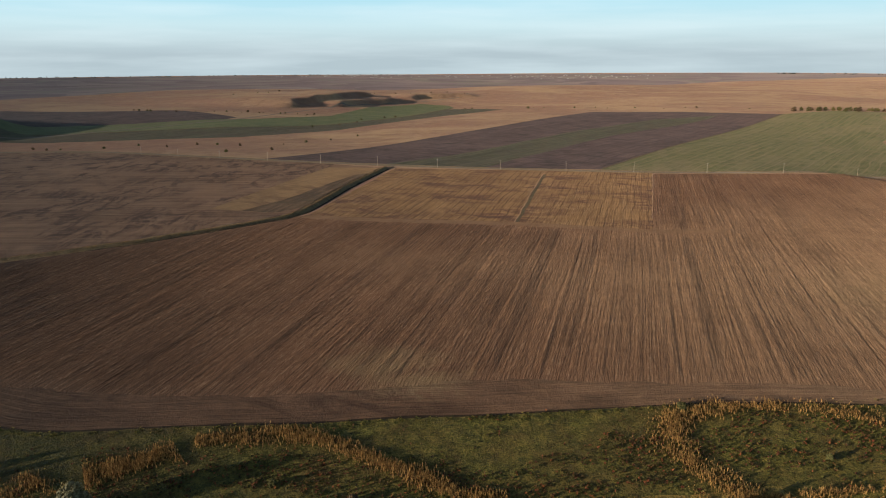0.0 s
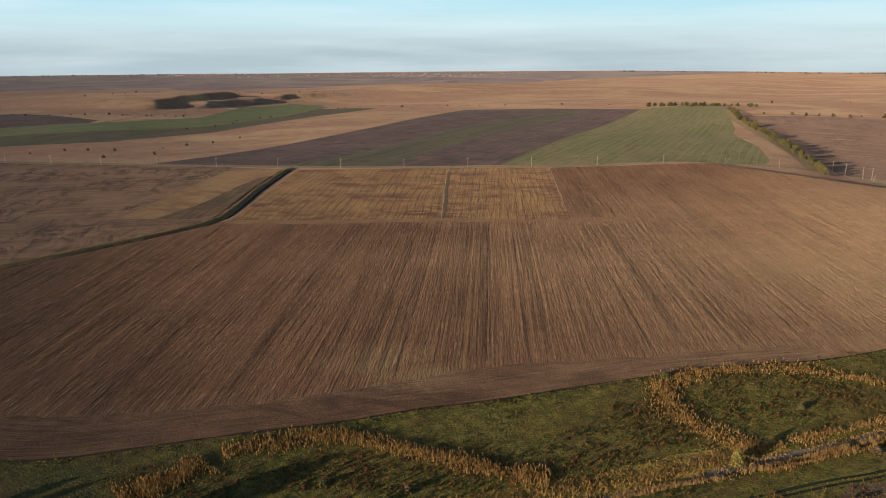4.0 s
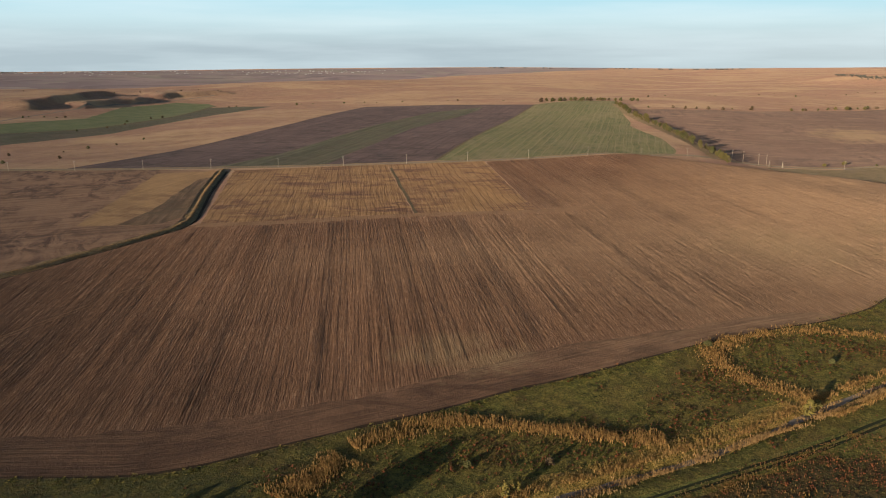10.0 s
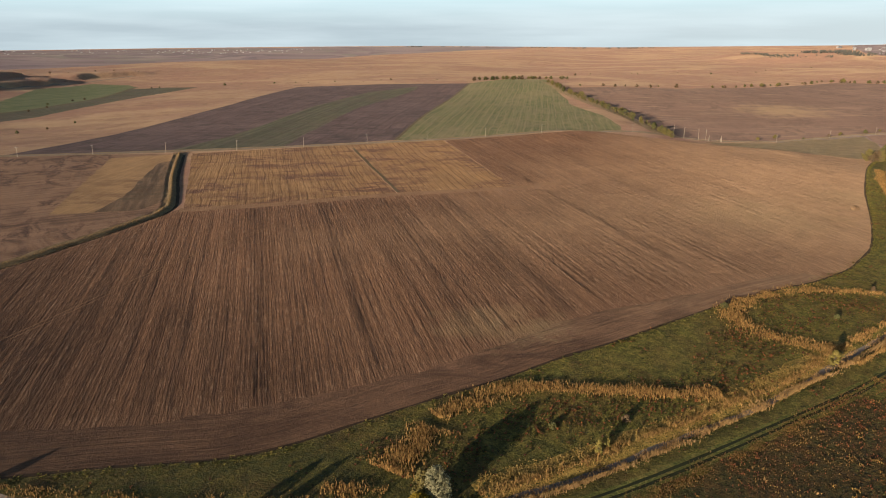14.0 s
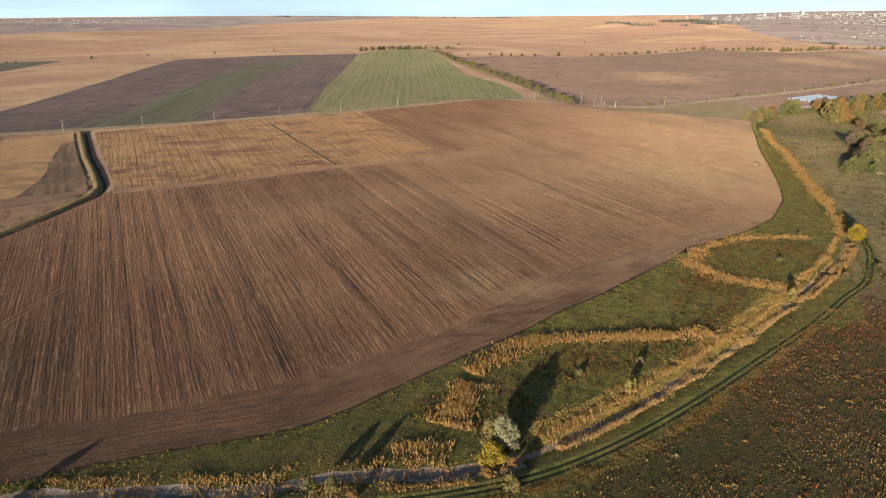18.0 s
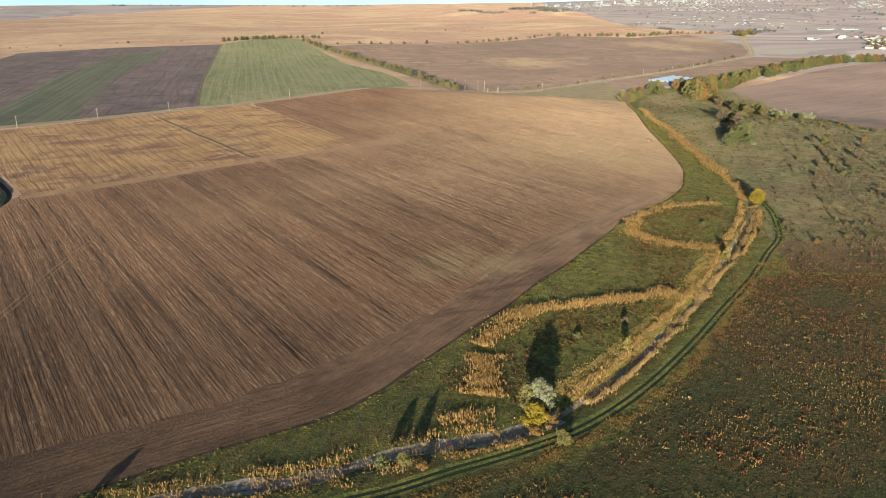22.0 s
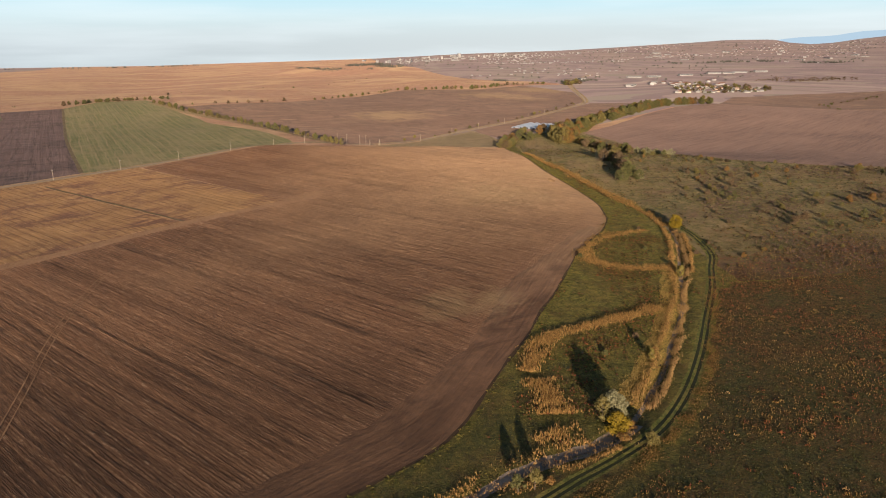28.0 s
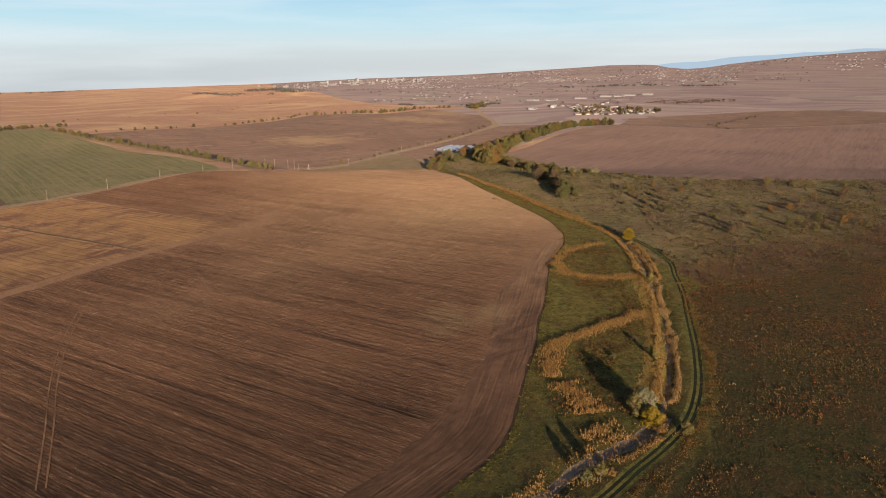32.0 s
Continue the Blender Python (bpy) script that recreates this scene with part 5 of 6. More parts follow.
# dry grass along the edge of the field and the ditch
e = np.array(EDGE_CURVE)
e = e[(e[:, 0] > -330)]
i = gen.integers(0, len(e), 2600)
px, py = e[i, 0] + gen.normal(0.6, 0.8, 2600), e[i, 1] + gen.normal(-1.2, 0.8, 2600)
stuff("grass_tufts", px, py, gen.uniform(0.15, 0.5, 2600), gen.uniform(0.4, 0.9, 2600), 5, TUFT, "ragged fringe of grass at the field's edge", "grass", gen, 0.8, 0.3)
d = np.array(rounded(DITCH, 1.5))
i = gen.integers(0, len(d), 5200)
px, py = d[i, 0] + gen.normal(-3.6, 1.5, 5200), d[i, 1] + gen.normal(0.5, 1.5, 5200)
stuff("grass_tufts", px, py, gen.uniform(0.1, 0.35, 5200), gen.uniform(0.3, 0.8, 5200), 5, REED_PALE, "dry tan grass on the banks of the ditch", "grass", gen, 0.6, 0.24)

# ---- trees and bushes ----
tree("silver_willow", "tall bushy silver-leaved tree beside the stream", "tree", "", 3, 9.0, 7.4, LEAF_SILVER, -115.6, 112, 0.28, 66, 90, 0.12, 0.5)
tree("willow_shrub", "pale green-silver willow shrub beside the stream", "shrub", "", 13, 7.0, 6.0, LEAF_OLIVE, -118.8, 113.6, 0.28, 34, 60, 0.12, 0.3)
tree("yellow_bush", "round bright yellow-green autumn bush beside the silver tree", "bush", "", 4, 5.4, 6.8, LEAF_YELLOW, -121, 107.8, 0.30, 60, 60, 0.05)
tree("yellow_bush", "solitary yellow-green willow bush above the reeds", "bush", "", 5, 7.6, 8.0, LEAF_YELLOW, 107, 188, 0.32, 64, 60, 0.05)
tree("rust_bush", "small rust-orange bush at the foot of the yellow bush", "bush", "", 6, 2.2, 2.4, LEAF_RUST, -116.6, 105.6, 0.22, 24, 40, 0.05)
tree("rust_bush", "low rust-brown bush on the bank beside the stream", "bush", "", 16, 1.5, 4.0, LEAF_RUST, -124, 104.2, 0.22, 26, 40, 0.05)
tree("pale_bush", "upright pale straw-coloured bush beside the track", "bush", "", 7, 3.6, 4.0, LEAF_OLIVE, -121.8, 97.4, 0.24, 40, 40, 0.05, 0.4)
tree("young_tree", "young green tree on a thin trunk in the stream bed", "tree", "young trees in the stream bed", 8, 5.0, 3.6, LEAF_GREEN, -163, 112, 0.24, 30, 44, 0.42)
tree("young_tree", "young olive-green tree on a thin trunk in the stream bed", "tree", "young trees in the stream bed", 9, 5.3, 3.8, LEAF_OLIVE, -159, 110, 0.24, 34, 44, 0.42)
tree("rust_bush", "small orange bush beside the young trees", "bush", "", 17, 1.8, 2.6, LEAF_RUST, -154.5, 108.6, 0.22, 24, 40, 0.05)
for k, (x, y, tall, wide, mat) in enumerate(((-72, 120.5, 3.9, 2.6, LEAF_AMBER), (-69, 123, 3.2, 2.4, LEAF_AMBER), (24, 150.5, 5.4, 4.0, LEAF_AMBER), (28, 153, 3.4, 3.0, LEAF_OLIVE),
                                          (-226, 133, 4.8, 4.2, LEAF_OLIVE), (17, 199, 1.8, 3.4, LEAF_GREEN), (-79, 134, 1.6, 2.2, LEAF_GREEN),
                                          (-58, 133, 1.8, 2.6, LEAF_BROWN), (52, 181, 1.7, 2.0, LEAF_GREEN), (88, 202, 2.2, 2.0, LEAF_BROWN), (62, 158, 1.8, 3.0, LEAF_BROWN), (84, 160, 1.6, 2.4, LEAF_BROWN))):
    tree("bush", "small autumn bush among the reeds", "bush", "bushes in the meadow", 20 + k, tall, wide, mat, x, y, 0.26, 26, 40, 0.06, 0.4)

belt_models = [tree("belt_tree", "young yellow-green tree of a windbreak row", "tree", "windbreak trees", 40 + k, 8.0, 5.5, m, 262 + 4 * k, 648 + 14 * k, 0.55, 26, 16, 0.12)
               for k, m in enumerate((LEAF_OLIVE, LEAF_OLIVE, LEAF_OLIVE, LEAF_GREEN))]
for x, y in along([(270, 668), (283, 745), (292, 800), (307, 900), (323, 1020), (336, 1110), (352, 1180), (370, 1260)], 7.4, 4.2, gen):
    plant(belt_models, x, y, gen.uniform(0.6, 1.05), gen)
hedge_models = [tree("shrub", "dark olive shrub of a distant hedgerow", "shrub", "hedgerow shrubs", 50 + k, 6.0, 8.0, m, 330 + 20 * k, 1352 + 3 * k, 0.8, 20, 14, 0.05) for k, m in enumerate((LEAF_GREEN, LEAF_BROWN, LEAF_OLIVE))]
for x, y in along([(250, 1345), (300, 1362), (345, 1372), (405, 1352), (440, 1345)], 8, 7, gen):
    plant(hedge_models, x, y, 1.0, gen)
for x, y in along([(390, 1175), (470, 1163), (559, 1142), (660, 1150), (769, 1180), (880, 1215), (992, 1262)], 15, 10, gen):
    if gen.random() < 0.72:
        plant(hedge_models, x, y, gen.uniform(0.5, 1.0), gen)
for x, y in along([(985, 1245), (1060, 1190), (1120, 1140), (1220, 1150), (1330, 1160), (1420, 1110)], 11, 8, gen):
    plant(hedge_models, x, y, gen.uniform(0.7, 1.3), gen)
for x, y in zip(*scatter_in([(1395, 1030), (1440, 1075), (1490, 1060), (1440, 1010)], 14, gen)):
    plant(hedge_models, x, y, 1.7, gen)

grove_models = [tree("grove_tree", lab, "tree", "trees of the stream grove", 60 + k, 11.5, 12.0, m, x, y, 0.7, 44, 22, 0.06)
                for k, (m, lab, x, y) in enumerate(((LEAF_GREEN, "dark green autumn tree of the grove", 470, 545), (LEAF_OLIVE, "olive-yellow autumn tree of the grove", 490, 552), (LEAF_GREEN, "dark green autumn tree of the grove", 455, 520),
                                                    (LEAF_RUST, "rust-orange autumn tree of the grove", 520, 548), (LEAF_BROWN, "brown autumn tree of the grove", 540, 556), (LEAF_OLIVE, "olive-yellow autumn tree of the grove", 566, 551)))]
for line, step, spread, size in (([(470, 470), (500, 490), (560, 528), (640, 545), (740, 562), (837, 572), (960, 588), (1060, 588), (1140, 556)], 7.0, 9, 1.08),
                                 ([(500, 505), (580, 548), (680, 562), (800, 582), (920, 602), (1040, 604)], 9.0, 7, 0.9),
                                 ([(372, 498), (392, 508), (412, 522), (436, 534), (452, 540)], 6.0, 6, 0.75),
                                 ([(470, 465), (452, 440), (432, 415), (415, 385), (400, 360)], 6.0, 7, 0.7),
                                 ([(520, 520), (492, 500), (462, 472)], 4.0, 14, 1.35)):
    for x, y in along(line, step, spread, gen):
        plant(grove_models, x, y, size, gen, 0.3)
for x, y in along([(306, 336), (290, 322), (270, 306), (252, 295), (240, 284), (230, 276)], 5.0, 6, gen):
    plant([grove_models[0], grove_models[2], grove_models[0], grove_models[4]], x, y, 0.78, gen, 0.3)
silver_models = [tree("silver_shrub", "pale silvery shrub at the edge of the meadow", "shrub", "silver shrubs", 70 + k, 4.6, 6.0, LEAF_SILVER, 396 + 7 * k, 352 - 5 * k, 0.5, 24, 18, 0.05) for k in range(2)]
for x, y in along([(432, 378), (415, 350), (402, 332), (396, 318)], 5, 6, gen):
    plant(silver_models, x, y, 1.0, gen)
for x, y in ((262, 292), (250, 281), (236, 270)):
    plant(silver_models, x, y, 0.75, gen)
shrub_models = [tree("meadow_shrub", lab, "shrub", "shrubs of the far meadow", 80 + k, 2.9, 3.2, m, 200 + 12 * k, 190 + 9 * k, 0.34, 22, 18, 0.05)
                for k, (m, lab) in enumerate(((LEAF_OLIVE, "low olive shrub casting a long shadow"), (LEAF_GREEN, "low dark green shrub casting a long shadow"), (LEAF_BROWN, "low brown shrub casting a long shadow"), (LEAF_OLIVE, "low straw-olive shrub casting a long shadow"), (LEAF_BROWN, "low brown shrub casting a long shadow"), (LEAF_RUST, "low rust-red shrub casting a long shadow")))]
px, py = scatter_in([(150, 130), (210, 60), (330, -20), (470, -60), (440, 70), (392, 180), (374, 250), (404, 315), (440, 370), (380, 400), (300, 330), (250, 260), (190, 215)], 240, gen)
for x, y in zip(px, py):
    plant(shrub_models, x, y, 0.55 + 1.05 * gen.random() ** 1.6, gen, 0.1)
px, py = scatter_in([(100, 150), (60, 140), (110, 80), (240, 30), (200, 120), (160, 190)], 50, gen)
for x, y in zip(px, py):
    plant(shrub_models, x, y, gen.uniform(0.4, 0.8), gen, 0.1)
# lone bushes of the steppe and along the far tracks
dry_models = [tree("steppe_bush", "dark lone bush on the dry steppe", "bush", "steppe bushes", 90 + k, 2.8, 4.2, m, -440 + 40 * k, 700 + 30 * k, 0.6, 18, 14, 0.05) for k, m in enumerate((LEAF_GREEN, LEAF_BROWN))]
for line, step, spread in (([(-900, 1150), (-760, 1120), (-650, 1150), (-560, 1180)], 16, 10), ([(-700, 690), (-560, 760), (-430, 800), (-370, 900)], 34, 16), ([(-480, 1010), (-455, 1100), (-430, 1230)], 40, 12), ([(-370, 1480), (-240, 1480), (-90, 1430), (60, 1400), (200, 1390)], 42, 26),
                           ([(-900, 1500), (-760, 1640), (-600, 1760), (-420, 1780)], 40, 26), ([(500, 1500), (900, 1560), (1300, 1650)], 60, 40), ([(1150, 330), (1260, 380), (1420, 380), (1600, 352)], 17, 9)):
    for x, y in along(line, step, spread, gen):
        plant(dry_models, x, y, gen.uniform(0.5, 1.1), gen)
for x, y in along([(369, 645), (440, 655), (503, 665), (600, 672), (696, 684), (790, 700), (866, 724), (960, 758)], 22, 7, gen):
    if gen.random() < 0.6:
        plant(hedge_models, x, y, gen.uniform(0.35, 0.7), gen)

# ---- the power line ----
def utility_pole(x, y, turn, tall=8.6, lean=0.0):
    ob = thing("utility_pole", x, y, "pale concrete power-line pole beside the country road", "pole", "power line poles", turn=turn)
    part("shaft", mesh_of("shaft", *tube([(0, 0, -0.6), (0, 0, tall)], [0.18, 0.12], 8), CONCRETE), ob)
    arm = part("crossarm", mesh_of("crossarm", *block(-0.05, 0.05, -0.95, 0.95, tall - 0.75, tall - 0.63), STEEL), ob)
    for p in ((0, -0.85, tall - 0.63), (0, 0.85, tall - 0.63), (0, 0, tall)):
        part("insulator", mesh_of("insulator", *tube([p, (p[0], p[1], p[2] + 0.12), (p[0], p[1], p[2] + 0.2)], [0.05, 0.08, 0.04], 6), GLAZE), ob)
    ob.rotation_euler.y = radians(lean)
    return ob


first_pole = utility_pole(-3, 631, 95)
for x, y, turn in ((-520, 662, 70), (-462, 645, 75), (-404, 631, 80), (-347, 624, 88), (-289, 619, 92), (-232, 619, 90), (-174, 617, 90), (-117, 620, 92), (-60, 625, 94), (57, 641, 100), (118, 650, 105), (176, 658, 105), (232, 676, 100),
                   (372, 626, 80), (452, 642, 85), (520, 650, 95), (590, 655, 95), (660, 660, 95), (730, 675, 100)):
    copy_thing(first_pole, pose(x, y, height_at(x, y), gen.uniform(-2, 2), gen.uniform(-2, 2), turn))
tall_pole = utility_pole(281, 676, 95, 11.5)
tall_pole["label"] = "tall concrete power-line pole at the bend of the road"
for x, y in ((290, 670), (301, 659), (307, 655)):
    copy_thing(tall_pole, pose(x, y, height_at(x, y), gen.uniform(-2, 2), gen.uniform(-2, 2), 95))


def braced_pole(x, y, turn):
    ob = thing("braced_pole", x, y, "pale concrete pole propped by two slanting struts", "pole", "braced poles", turn=turn)
    part("shaft", mesh_of("shaft", *tube([(0, 0, -0.5), (0, 0, 6.4)], [0.24, 0.18], 8), CONCRETE), ob)
    for s in (-1, 1):
        part("strut", mesh_of("strut", *tube([(3.6 * s, 0, -0.4), (0.1 * s, 0, 5.6)], [0.2, 0.16], 6), CONCRETE), ob)
    return ob


braced_pole(305, 646, 40)
braced_pole(316, 641, 70)

# ---- film tunnels ----
def polytunnel(x, y, turn, long):
    ob = thing("polytunnel", x, y, "long white film-covered growing tunnel", "greenhouse", "growing tunnels", turn=turn)
    vs, fs, arc = [], [], 10
    for k in range(13):
        for a in range(arc + 1):
            t = math.pi * a / arc
            sag = 1 - 0.03 * (k % 2)
            vs.append((-long / 2 + long * k / 12, 4.3 * math.cos(t) * sag, 1.9 * math.sin(t) * sag - 0.1))
    for k in range(12):
        fs += [(k * (arc + 1) + a, (k + 1) * (arc + 1) + a, (k + 1) * (arc + 1) + a + 1, k * (arc + 1) + a + 1) for a in range(arc)]
    part("cover", mesh_of("cover", vs, fs, FILM, True), ob)
    for s in (-1, 1):
        end = [(s * long / 2, 4.2 * math.cos(math.pi * a / arc), 1.8 * math.sin(math.pi * a / arc) - 0.1) for a in range(arc + 1)]
        end_wall = part("end_wall", mesh_of("end_wall", end, [tuple(range(arc + 1))], FILM), ob)
        part("doorway", mesh_of("doorway", *block(s * long / 2 - 0.05, s * long / 2 + 0.05, -1.1, 1.1, 0, 1.5), GLASS_DARK), end_wall)
    return ob


first_tunnel = polytunnel(590, 622, 12, 66)
for k in range(1, 5):
    x, y = 590 + 2 * k, 622 - 9.8 * k
    copy_thing(first_tunnel, pose(x, y, height_at(x, y), 0, 0, 12))

# ---- village and town ----
def house(x, y, turn, wide, deep, tall, wall, roof, label, group):
    ob = thing("house", x, y, label, "house", group, turn=turn)
    part("wall", mesh_of("wall", *block(-wide / 2, wide / 2, -deep / 2, deep / 2, -1.5, tall), wall), ob)
    a, b, r = wide / 2 + 0.4, deep / 2 + 0.5, tall + deep * 0.32
    vs = [(-a, -b, tall), (a, -b, tall), (a, b, tall), (-a, b, tall), (-a, 0, r), (a, 0, r)]
    part("roof", mesh_of("roof", vs, [(0, 1, 5, 4), (2, 3, 4, 5), (0, 4, 3), (1, 2, 5), (3, 2, 1, 0)], roof), ob)
    for s in (-0.25, 0.25):
        part("window", mesh_of("window", *block(wide * s - 0.6, wide * s + 0.6, -deep / 2 - 0.05, -deep / 2 + 0.05, tall * 0.4, tall * 0.75), GLASS_DARK), ob)
    part("chimney", mesh_of("chimney", *block(wide * 0.2, wide * 0.2 + 0.7, -0.35, 0.35, tall, r + 0.9), wall), ob)
    return ob


house_models = [house(1430, 745, 20, 11, 8, 3.2, PLASTER, ROOF_GREY, "small white village house with a grey roof", "village houses"), house(1460, 728, 35, 12, 9, 3.4, PLASTER_WARM, ROOF_RED, "small cream village house with a red tiled roof", "village houses"),
                house(1490, 716, 10, 14, 8, 3.2, PLASTER, ROOF_GREY, "long white village house with a grey roof", "village houses")]
px, py = scatter_in([(1420, 740), (1500, 690), (1590, 630), (1680, 600), (1760, 660), (1700, 760), (1800, 850), (1720, 870), (1590, 820)], 88, gen)
for x, y in zip(px, py):
    m = house_models[int(gen.integers(3))]
    copy_thing(m, pose(x, y, height_at(x, y), 0, 0, gen.uniform(0, 180)) @ Matrix.Scale(gen.uniform(0.6, 0.85), 4))
for x, y in zip(*scatter_in([(1420, 735), (1600, 620), (1720, 600), (1790, 680), (1790, 850), (1600, 830)], 120, gen)):
    plant(hedge_models, x, y, gen.uniform(0.7, 1.3), gen)
def polar(turn, r):
    """A place r metres off the middle of the flight, turn degrees left of +y."""
    return -180 - r * math.sin(radians(turn)), 30 + r * math.cos(radians(turn))


def town(turn0, turn1, r0, r1, count, size, label):
    """Far-off small houses, too many and too small to count: walls and gabled roofs in one mesh each."""
    turn, r = gen.uniform(turn0, turn1, count), r0 + (r1 - r0) * gen.random(count)
    x, y = -180 - r * np.sin(np.radians(turn)), 30 + r * np.cos(np.radians(turn))
    near = np.sin(x / 190) * np.sin(y / 150 + 0.7) + gen.normal(0, 0.3, count) > 0.0
    x, y = x[near], y[near]
    z, n = height(x, y), len(x)
    spin, w, d, h = gen.uniform(0, np.pi, n), size * gen.uniform(4, 9, n), size * gen.uniform(3.5, 6, n), size * gen.uniform(2.6, 5.5, n)
    for name, material, rows in (("town_walls", PLASTER_DULL, [(-1, -1, -2), (1, -1, -2), (1, 1, -2), (-1, 1, -2), (-1, -1, 1), (1, -1, 1), (1, 1, 1), (-1, 1, 1)]),
                                 ("town_roofs", ROOF_RED if turn0 < -64 else ROOF_GREY, [(-1.1, -1.1, 1), (1.1, -1.1, 1), (1.1, 0, 1.7), (-1.1, 0, 1.7), (-1.1, 1.1, 1), (1.1, 1.1, 1)])):
        pts = np.stack([np.column_stack([x + w * a * np.cos(spin) - d * b * np.sin(spin), y + w * a * np.sin(spin) + d * b * np.cos(spin), z + h * c]) for a, b, c in rows], 1)
        quads = [(0, 1, 5, 4), (1, 2, 6, 5), (2, 3, 7, 6), (3, 0, 4, 7)] if len(rows) == 8 else [(0, 1, 2, 3), (3, 2, 5, 4)]
        faces = (np.arange(n)[:, None, None] * len(rows) + np.array(quads)[None]).reshape(-1, 4)
        tagged(new(name, many(name, pts.reshape(-1, 3), faces, material)), label, "town", kind="stuff")


for a, b, r0, r1, count, size in ((-63, -45, 3600, 4400, 900, 0.5), (-84, -62, 3800, 4500, 700, 0.55), (-62, -50, 2500, 3000, 40, 0.6), (-100, -84, 4000, 4550, 240, 0.7), (-5, 26, 3100, 3800, 300, 0.45), (-70, -64, 1950, 2350, 40, 1.0)):
    town(a, b, r0, r1, count, size, "scattered pale houses of a far-off town")
def long_building(name, x, y, turn, wide, deep, tall, rows, cols, label, category, group, wall=PANEL_BLOCK):
    ob = thing(name, x, y, label, category, group, turn=turn)
    part("wall", mesh_of("wall", *block(-wide / 2, wide / 2, -deep / 2, deep / 2, -3, tall), wall), ob)
    part("roof", mesh_of("roof", *block(-wide / 2 - 0.4, wide / 2 + 0.4, -deep / 2 - 0.4, deep / 2 + 0.4, tall, tall + 0.9), ROOF_GREY), ob)
    for r in range(rows):
        for side in (-1, 1):
            z = tall * (r + 0.45) / rows
            part("window_band", mesh_of("window_band", *block(-wide * 0.46, wide * 0.46, side * deep / 2 - 0.06, side * deep / 2 + 0.06, z, z + tall / rows * 0.4), GLASS_DARK), ob)
    return ob


flats = [long_building("apartment_building", *polar(-52, 4200), 30, 46, 13, 11, 3, 0, "pale panel-built apartment building of the distant town", "apartment building", "town blocks"),
         long_building("apartment_building", *polar(-50, 4300), 60, 24, 14, 19, 5, 0, "tall pale apartment building of the distant town", "apartment building", "town blocks")]
for _ in range(44):
    x, y = polar(gen.normal(-50.5, 3.2), gen.uniform(3950, 4450))
    copy_thing(flats[int(gen.integers(4) == 0)], pose(x, y, height_at(x, y), 0, 0, gen.choice([20, 35, 110, 125])) @ Matrix.Diagonal((gen.uniform(0.45, 0.9), 0.7, gen.uniform(0.5, 0.85), 1)))
sheds = [long_building("farm_shed", 1585, 1095, 40, 48, 14, 5, 1, 0, "long low white farm shed far across the valley", "shed", "farm sheds", PANEL_BLOCK)]
for x, y, turn in ((2310, 985, -40), (2360, 950, -38), (2420, 930, -42), (2200, 1040, -40), (1640, 900, 20), (2100, 1110, -35), (2030, 1150, -35), (1500, 900, 10), (2520, 890, -40)):
    copy_thing(sheds[0], pose(x, y, height_at(x, y), 0, 0, turn))
for _ in range(26):
    x, y = polar(gen.uniform(-80, -64), gen.uniform(3500, 4200))
    copy_thing(sheds[0], pose(x, y, height_at(x, y), 0, 0, gen.uniform(0, 180)) @ Matrix.Scale(gen.uniform(0.5, 1.0), 4))

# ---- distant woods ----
def wood(line, count, size, label, material=LEAF_HAZED):
    px, py = scatter_in(line, int(count * 1.4), gen)
    drift = np.array([noise.noise((a * 0.004, b * 0.004, 7)) for a, b in zip(px, py)])
    gap = np.array([noise.noise((a * 0.011, b * 0.011, 2)) for a, b in zip(px, py)])
    drift = 90 * drift + gen.normal(0, 9, len(px))
    px, py = (px + drift)[gap > -0.08], (py + 0.8 * drift + gen.normal(0, 9, len(px)))[gap > -0.08]
    c = np.column_stack([px, py, height(px, py) + size * 0.4])
    v, f = leaf_cloud(c, np.full(len(px), size * 0.6), 14, size * 0.45, gen)
    return tagged(new("far_wood", many("far_wood", v, f, material)), label, "woods", kind="stuff")


wood([(1620, 2210), (1760, 2130), (1900, 2110), (1990, 2160), (1900, 2200), (1740, 2240)], 150, 6, "dark wood on the slope at the plateau's end")
wood([(1478, 2345), (1580, 2190), (1680, 2060), (1708, 2085), (1600, 2250), (1510, 2380)], 220, 4, "dark scrub along the foot of the hill")
wood([(1985, 740), (1950, 640), (1945, 500), (2010, 470), (2045, 600), (2075, 730)], 150, 3, "dark scrub on a rise in the valley", LEAF_BROWN)
for a, b, r0, r1, count in ((-63, -45, 3350, 4400, 240), (-84, -62, 3600, 4500, 260), (-72, -50, 2300, 3100, 90)):
    wood([polar(a, r0), polar((a + b) / 2, r0), polar(b, r0), polar(b, r1), polar((a + b) / 2, r1), polar(a, r1)], count, 5, "garden trees among far-off houses")
wood([polar(-66, 3300), polar(-80, 3500), polar(-80, 3560), polar(-66, 3420)], 200, 7, "dark belt of trees before the distant town")
wood([polar(-52, 2050), polar(-60, 2000), polar(-60, 2030), polar(-52, 2080)], 120, 5, "dark belt of trees across the valley")
wood([polar(-90, 2700), polar(-97, 2600), polar(-97, 2680), polar(-90, 2790)], 200, 7, "dark hillside scrub")
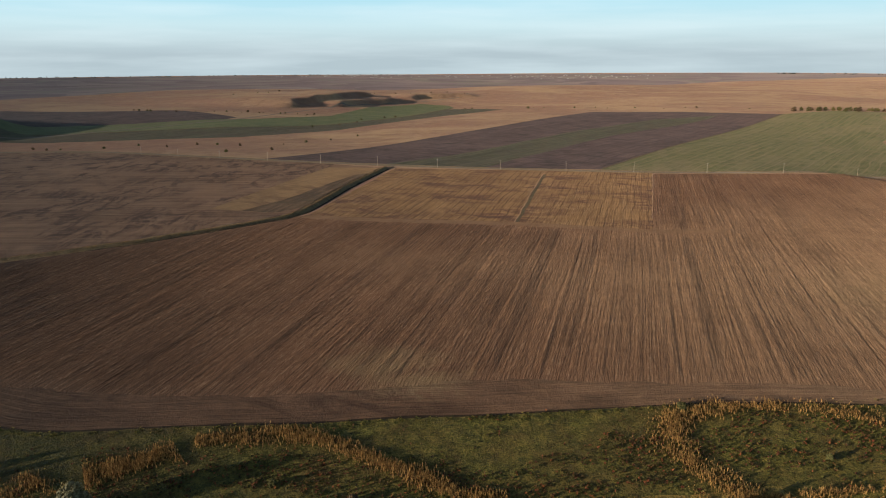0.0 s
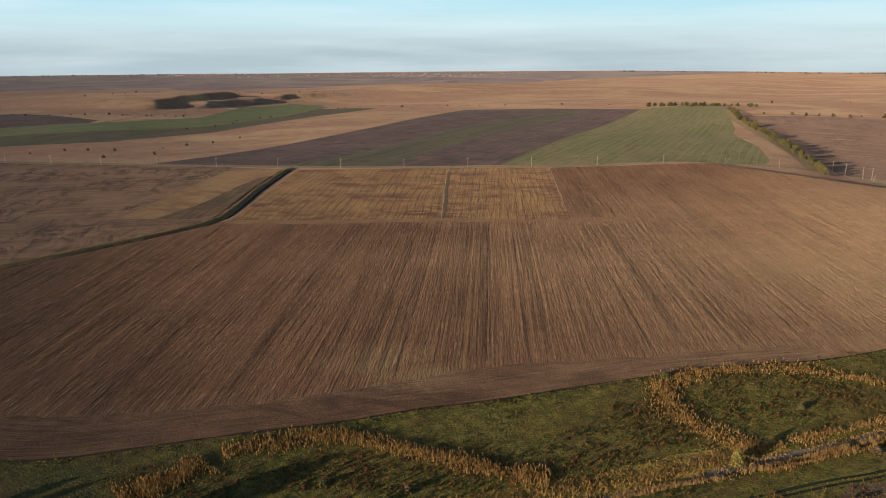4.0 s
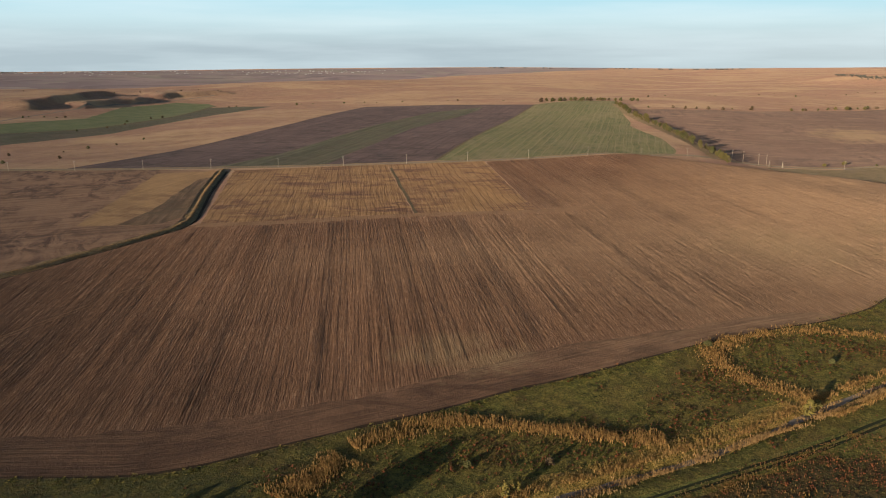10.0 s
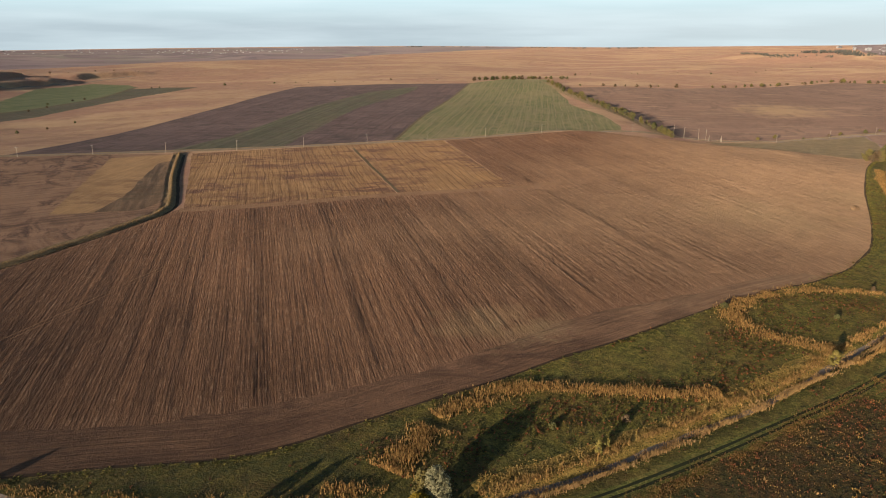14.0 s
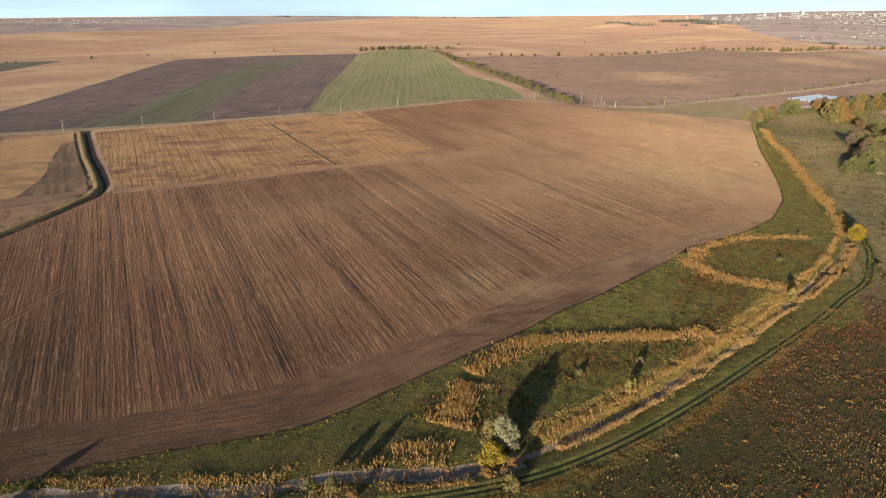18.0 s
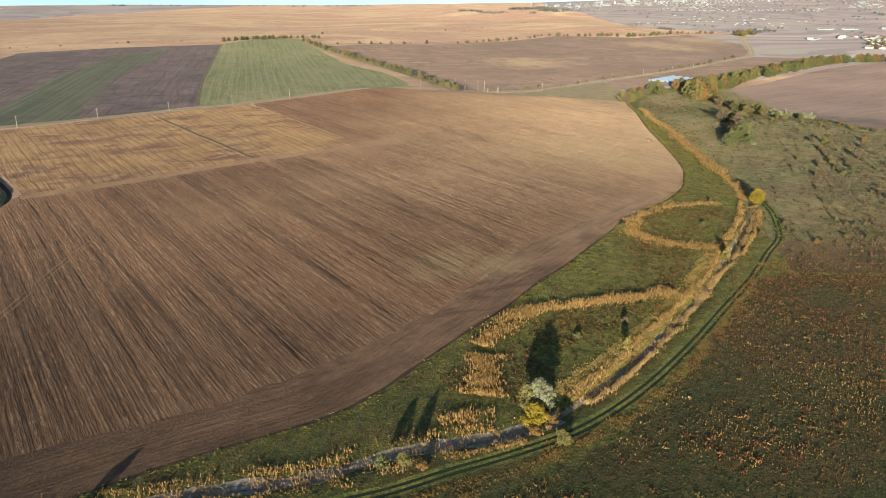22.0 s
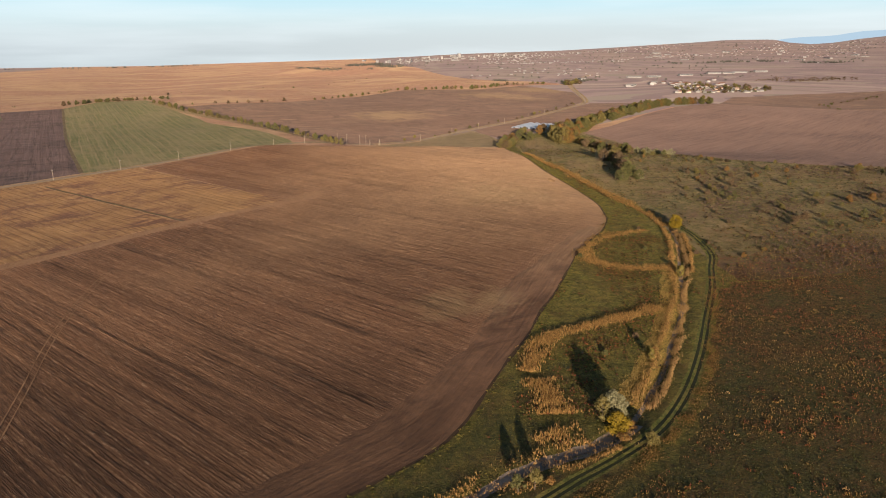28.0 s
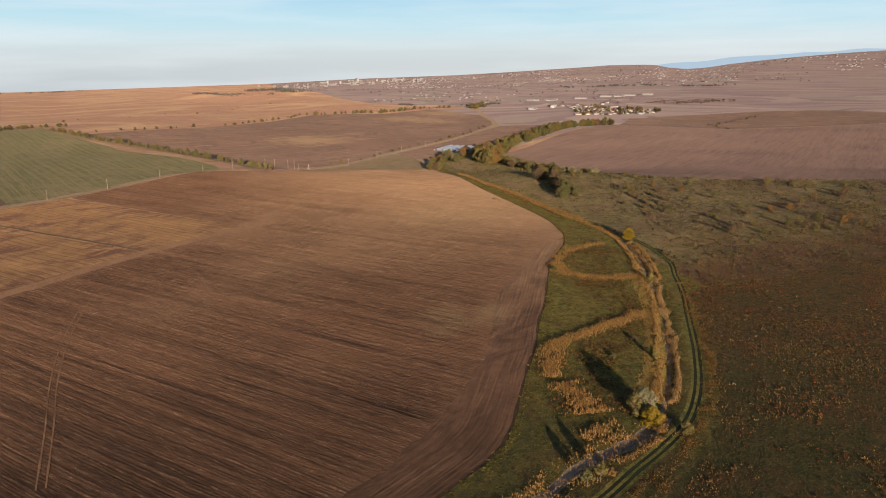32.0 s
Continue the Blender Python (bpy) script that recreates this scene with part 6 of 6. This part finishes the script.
wood([polar(16, 4200), polar(46, 4000), polar(46, 4080), polar(16, 4280)], 300, 7, "dark line of woods on the horizon")
wood([polar(-12, 4500), polar(-30, 4450), polar(-30, 4500), polar(-12, 4550)], 260, 7, "dark line of woods on the horizon")

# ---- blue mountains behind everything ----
# flat band that emits the haze's blue itself, unlit by the sun
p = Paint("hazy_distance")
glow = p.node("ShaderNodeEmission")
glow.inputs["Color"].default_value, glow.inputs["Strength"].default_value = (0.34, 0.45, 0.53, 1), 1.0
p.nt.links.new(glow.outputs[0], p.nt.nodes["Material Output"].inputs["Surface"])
vs, fs = [], []
for k in range(61):
    turn = -118 + 48 * k / 60
    x, y = polar(turn, 4790)
    top = 60 + 155 * math.sin(math.pi * k / 60) ** 0.6 + 14 * noise.noise((k * 0.3, 0, 0)) + 6 * noise.noise((k * 0.9, 4, 0))
    vs += [(x, y, -60), (x, y, top)]
    if k:
        fs.append((2 * k - 2, 2 * k, 2 * k + 1, 2 * k - 1))
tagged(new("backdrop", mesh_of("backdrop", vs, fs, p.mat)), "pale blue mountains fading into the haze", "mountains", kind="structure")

# ---- a heap of dug earth in the ploughed field ----
def earth_heap(x, y, turn):
    vs, fs, n = [], [], 14
    for ring, up in ((1.0, -0.15), (0.72, 0.35), (0.38, 0.75), (0.1, 0.85)):
        for k in range(n):
            t = 2 * math.pi * k / n
            w = ring * (1 + 0.25 * noise.noise((3 * math.cos(t), 3 * math.sin(t), ring * 4)))
            vs.append((8.0 * w * math.cos(t), 2.6 * w * math.sin(t), up + 0.2 * noise.noise((2 * math.cos(t), 5 * math.sin(t), up * 3))))
    for i in range(3):
        fs += [(i * n + k, i * n + (k + 1) % n, (i + 1) * n + (k + 1) % n, (i + 1) * n + k) for k in range(n)]
    fs.append(tuple(range(3 * n, 4 * n)))
    ob = new("earth_heap", mesh_of("earth_heap", vs, fs, STUBBLE_DIM, True))
    ob.matrix_world = pose(x, y, height_at(x, y), 0, 0, turn)
    return tagged(ob, "low heap of pale dug earth lying in the ploughed field", "earth heap")


earth_heap(193, 326, 48)
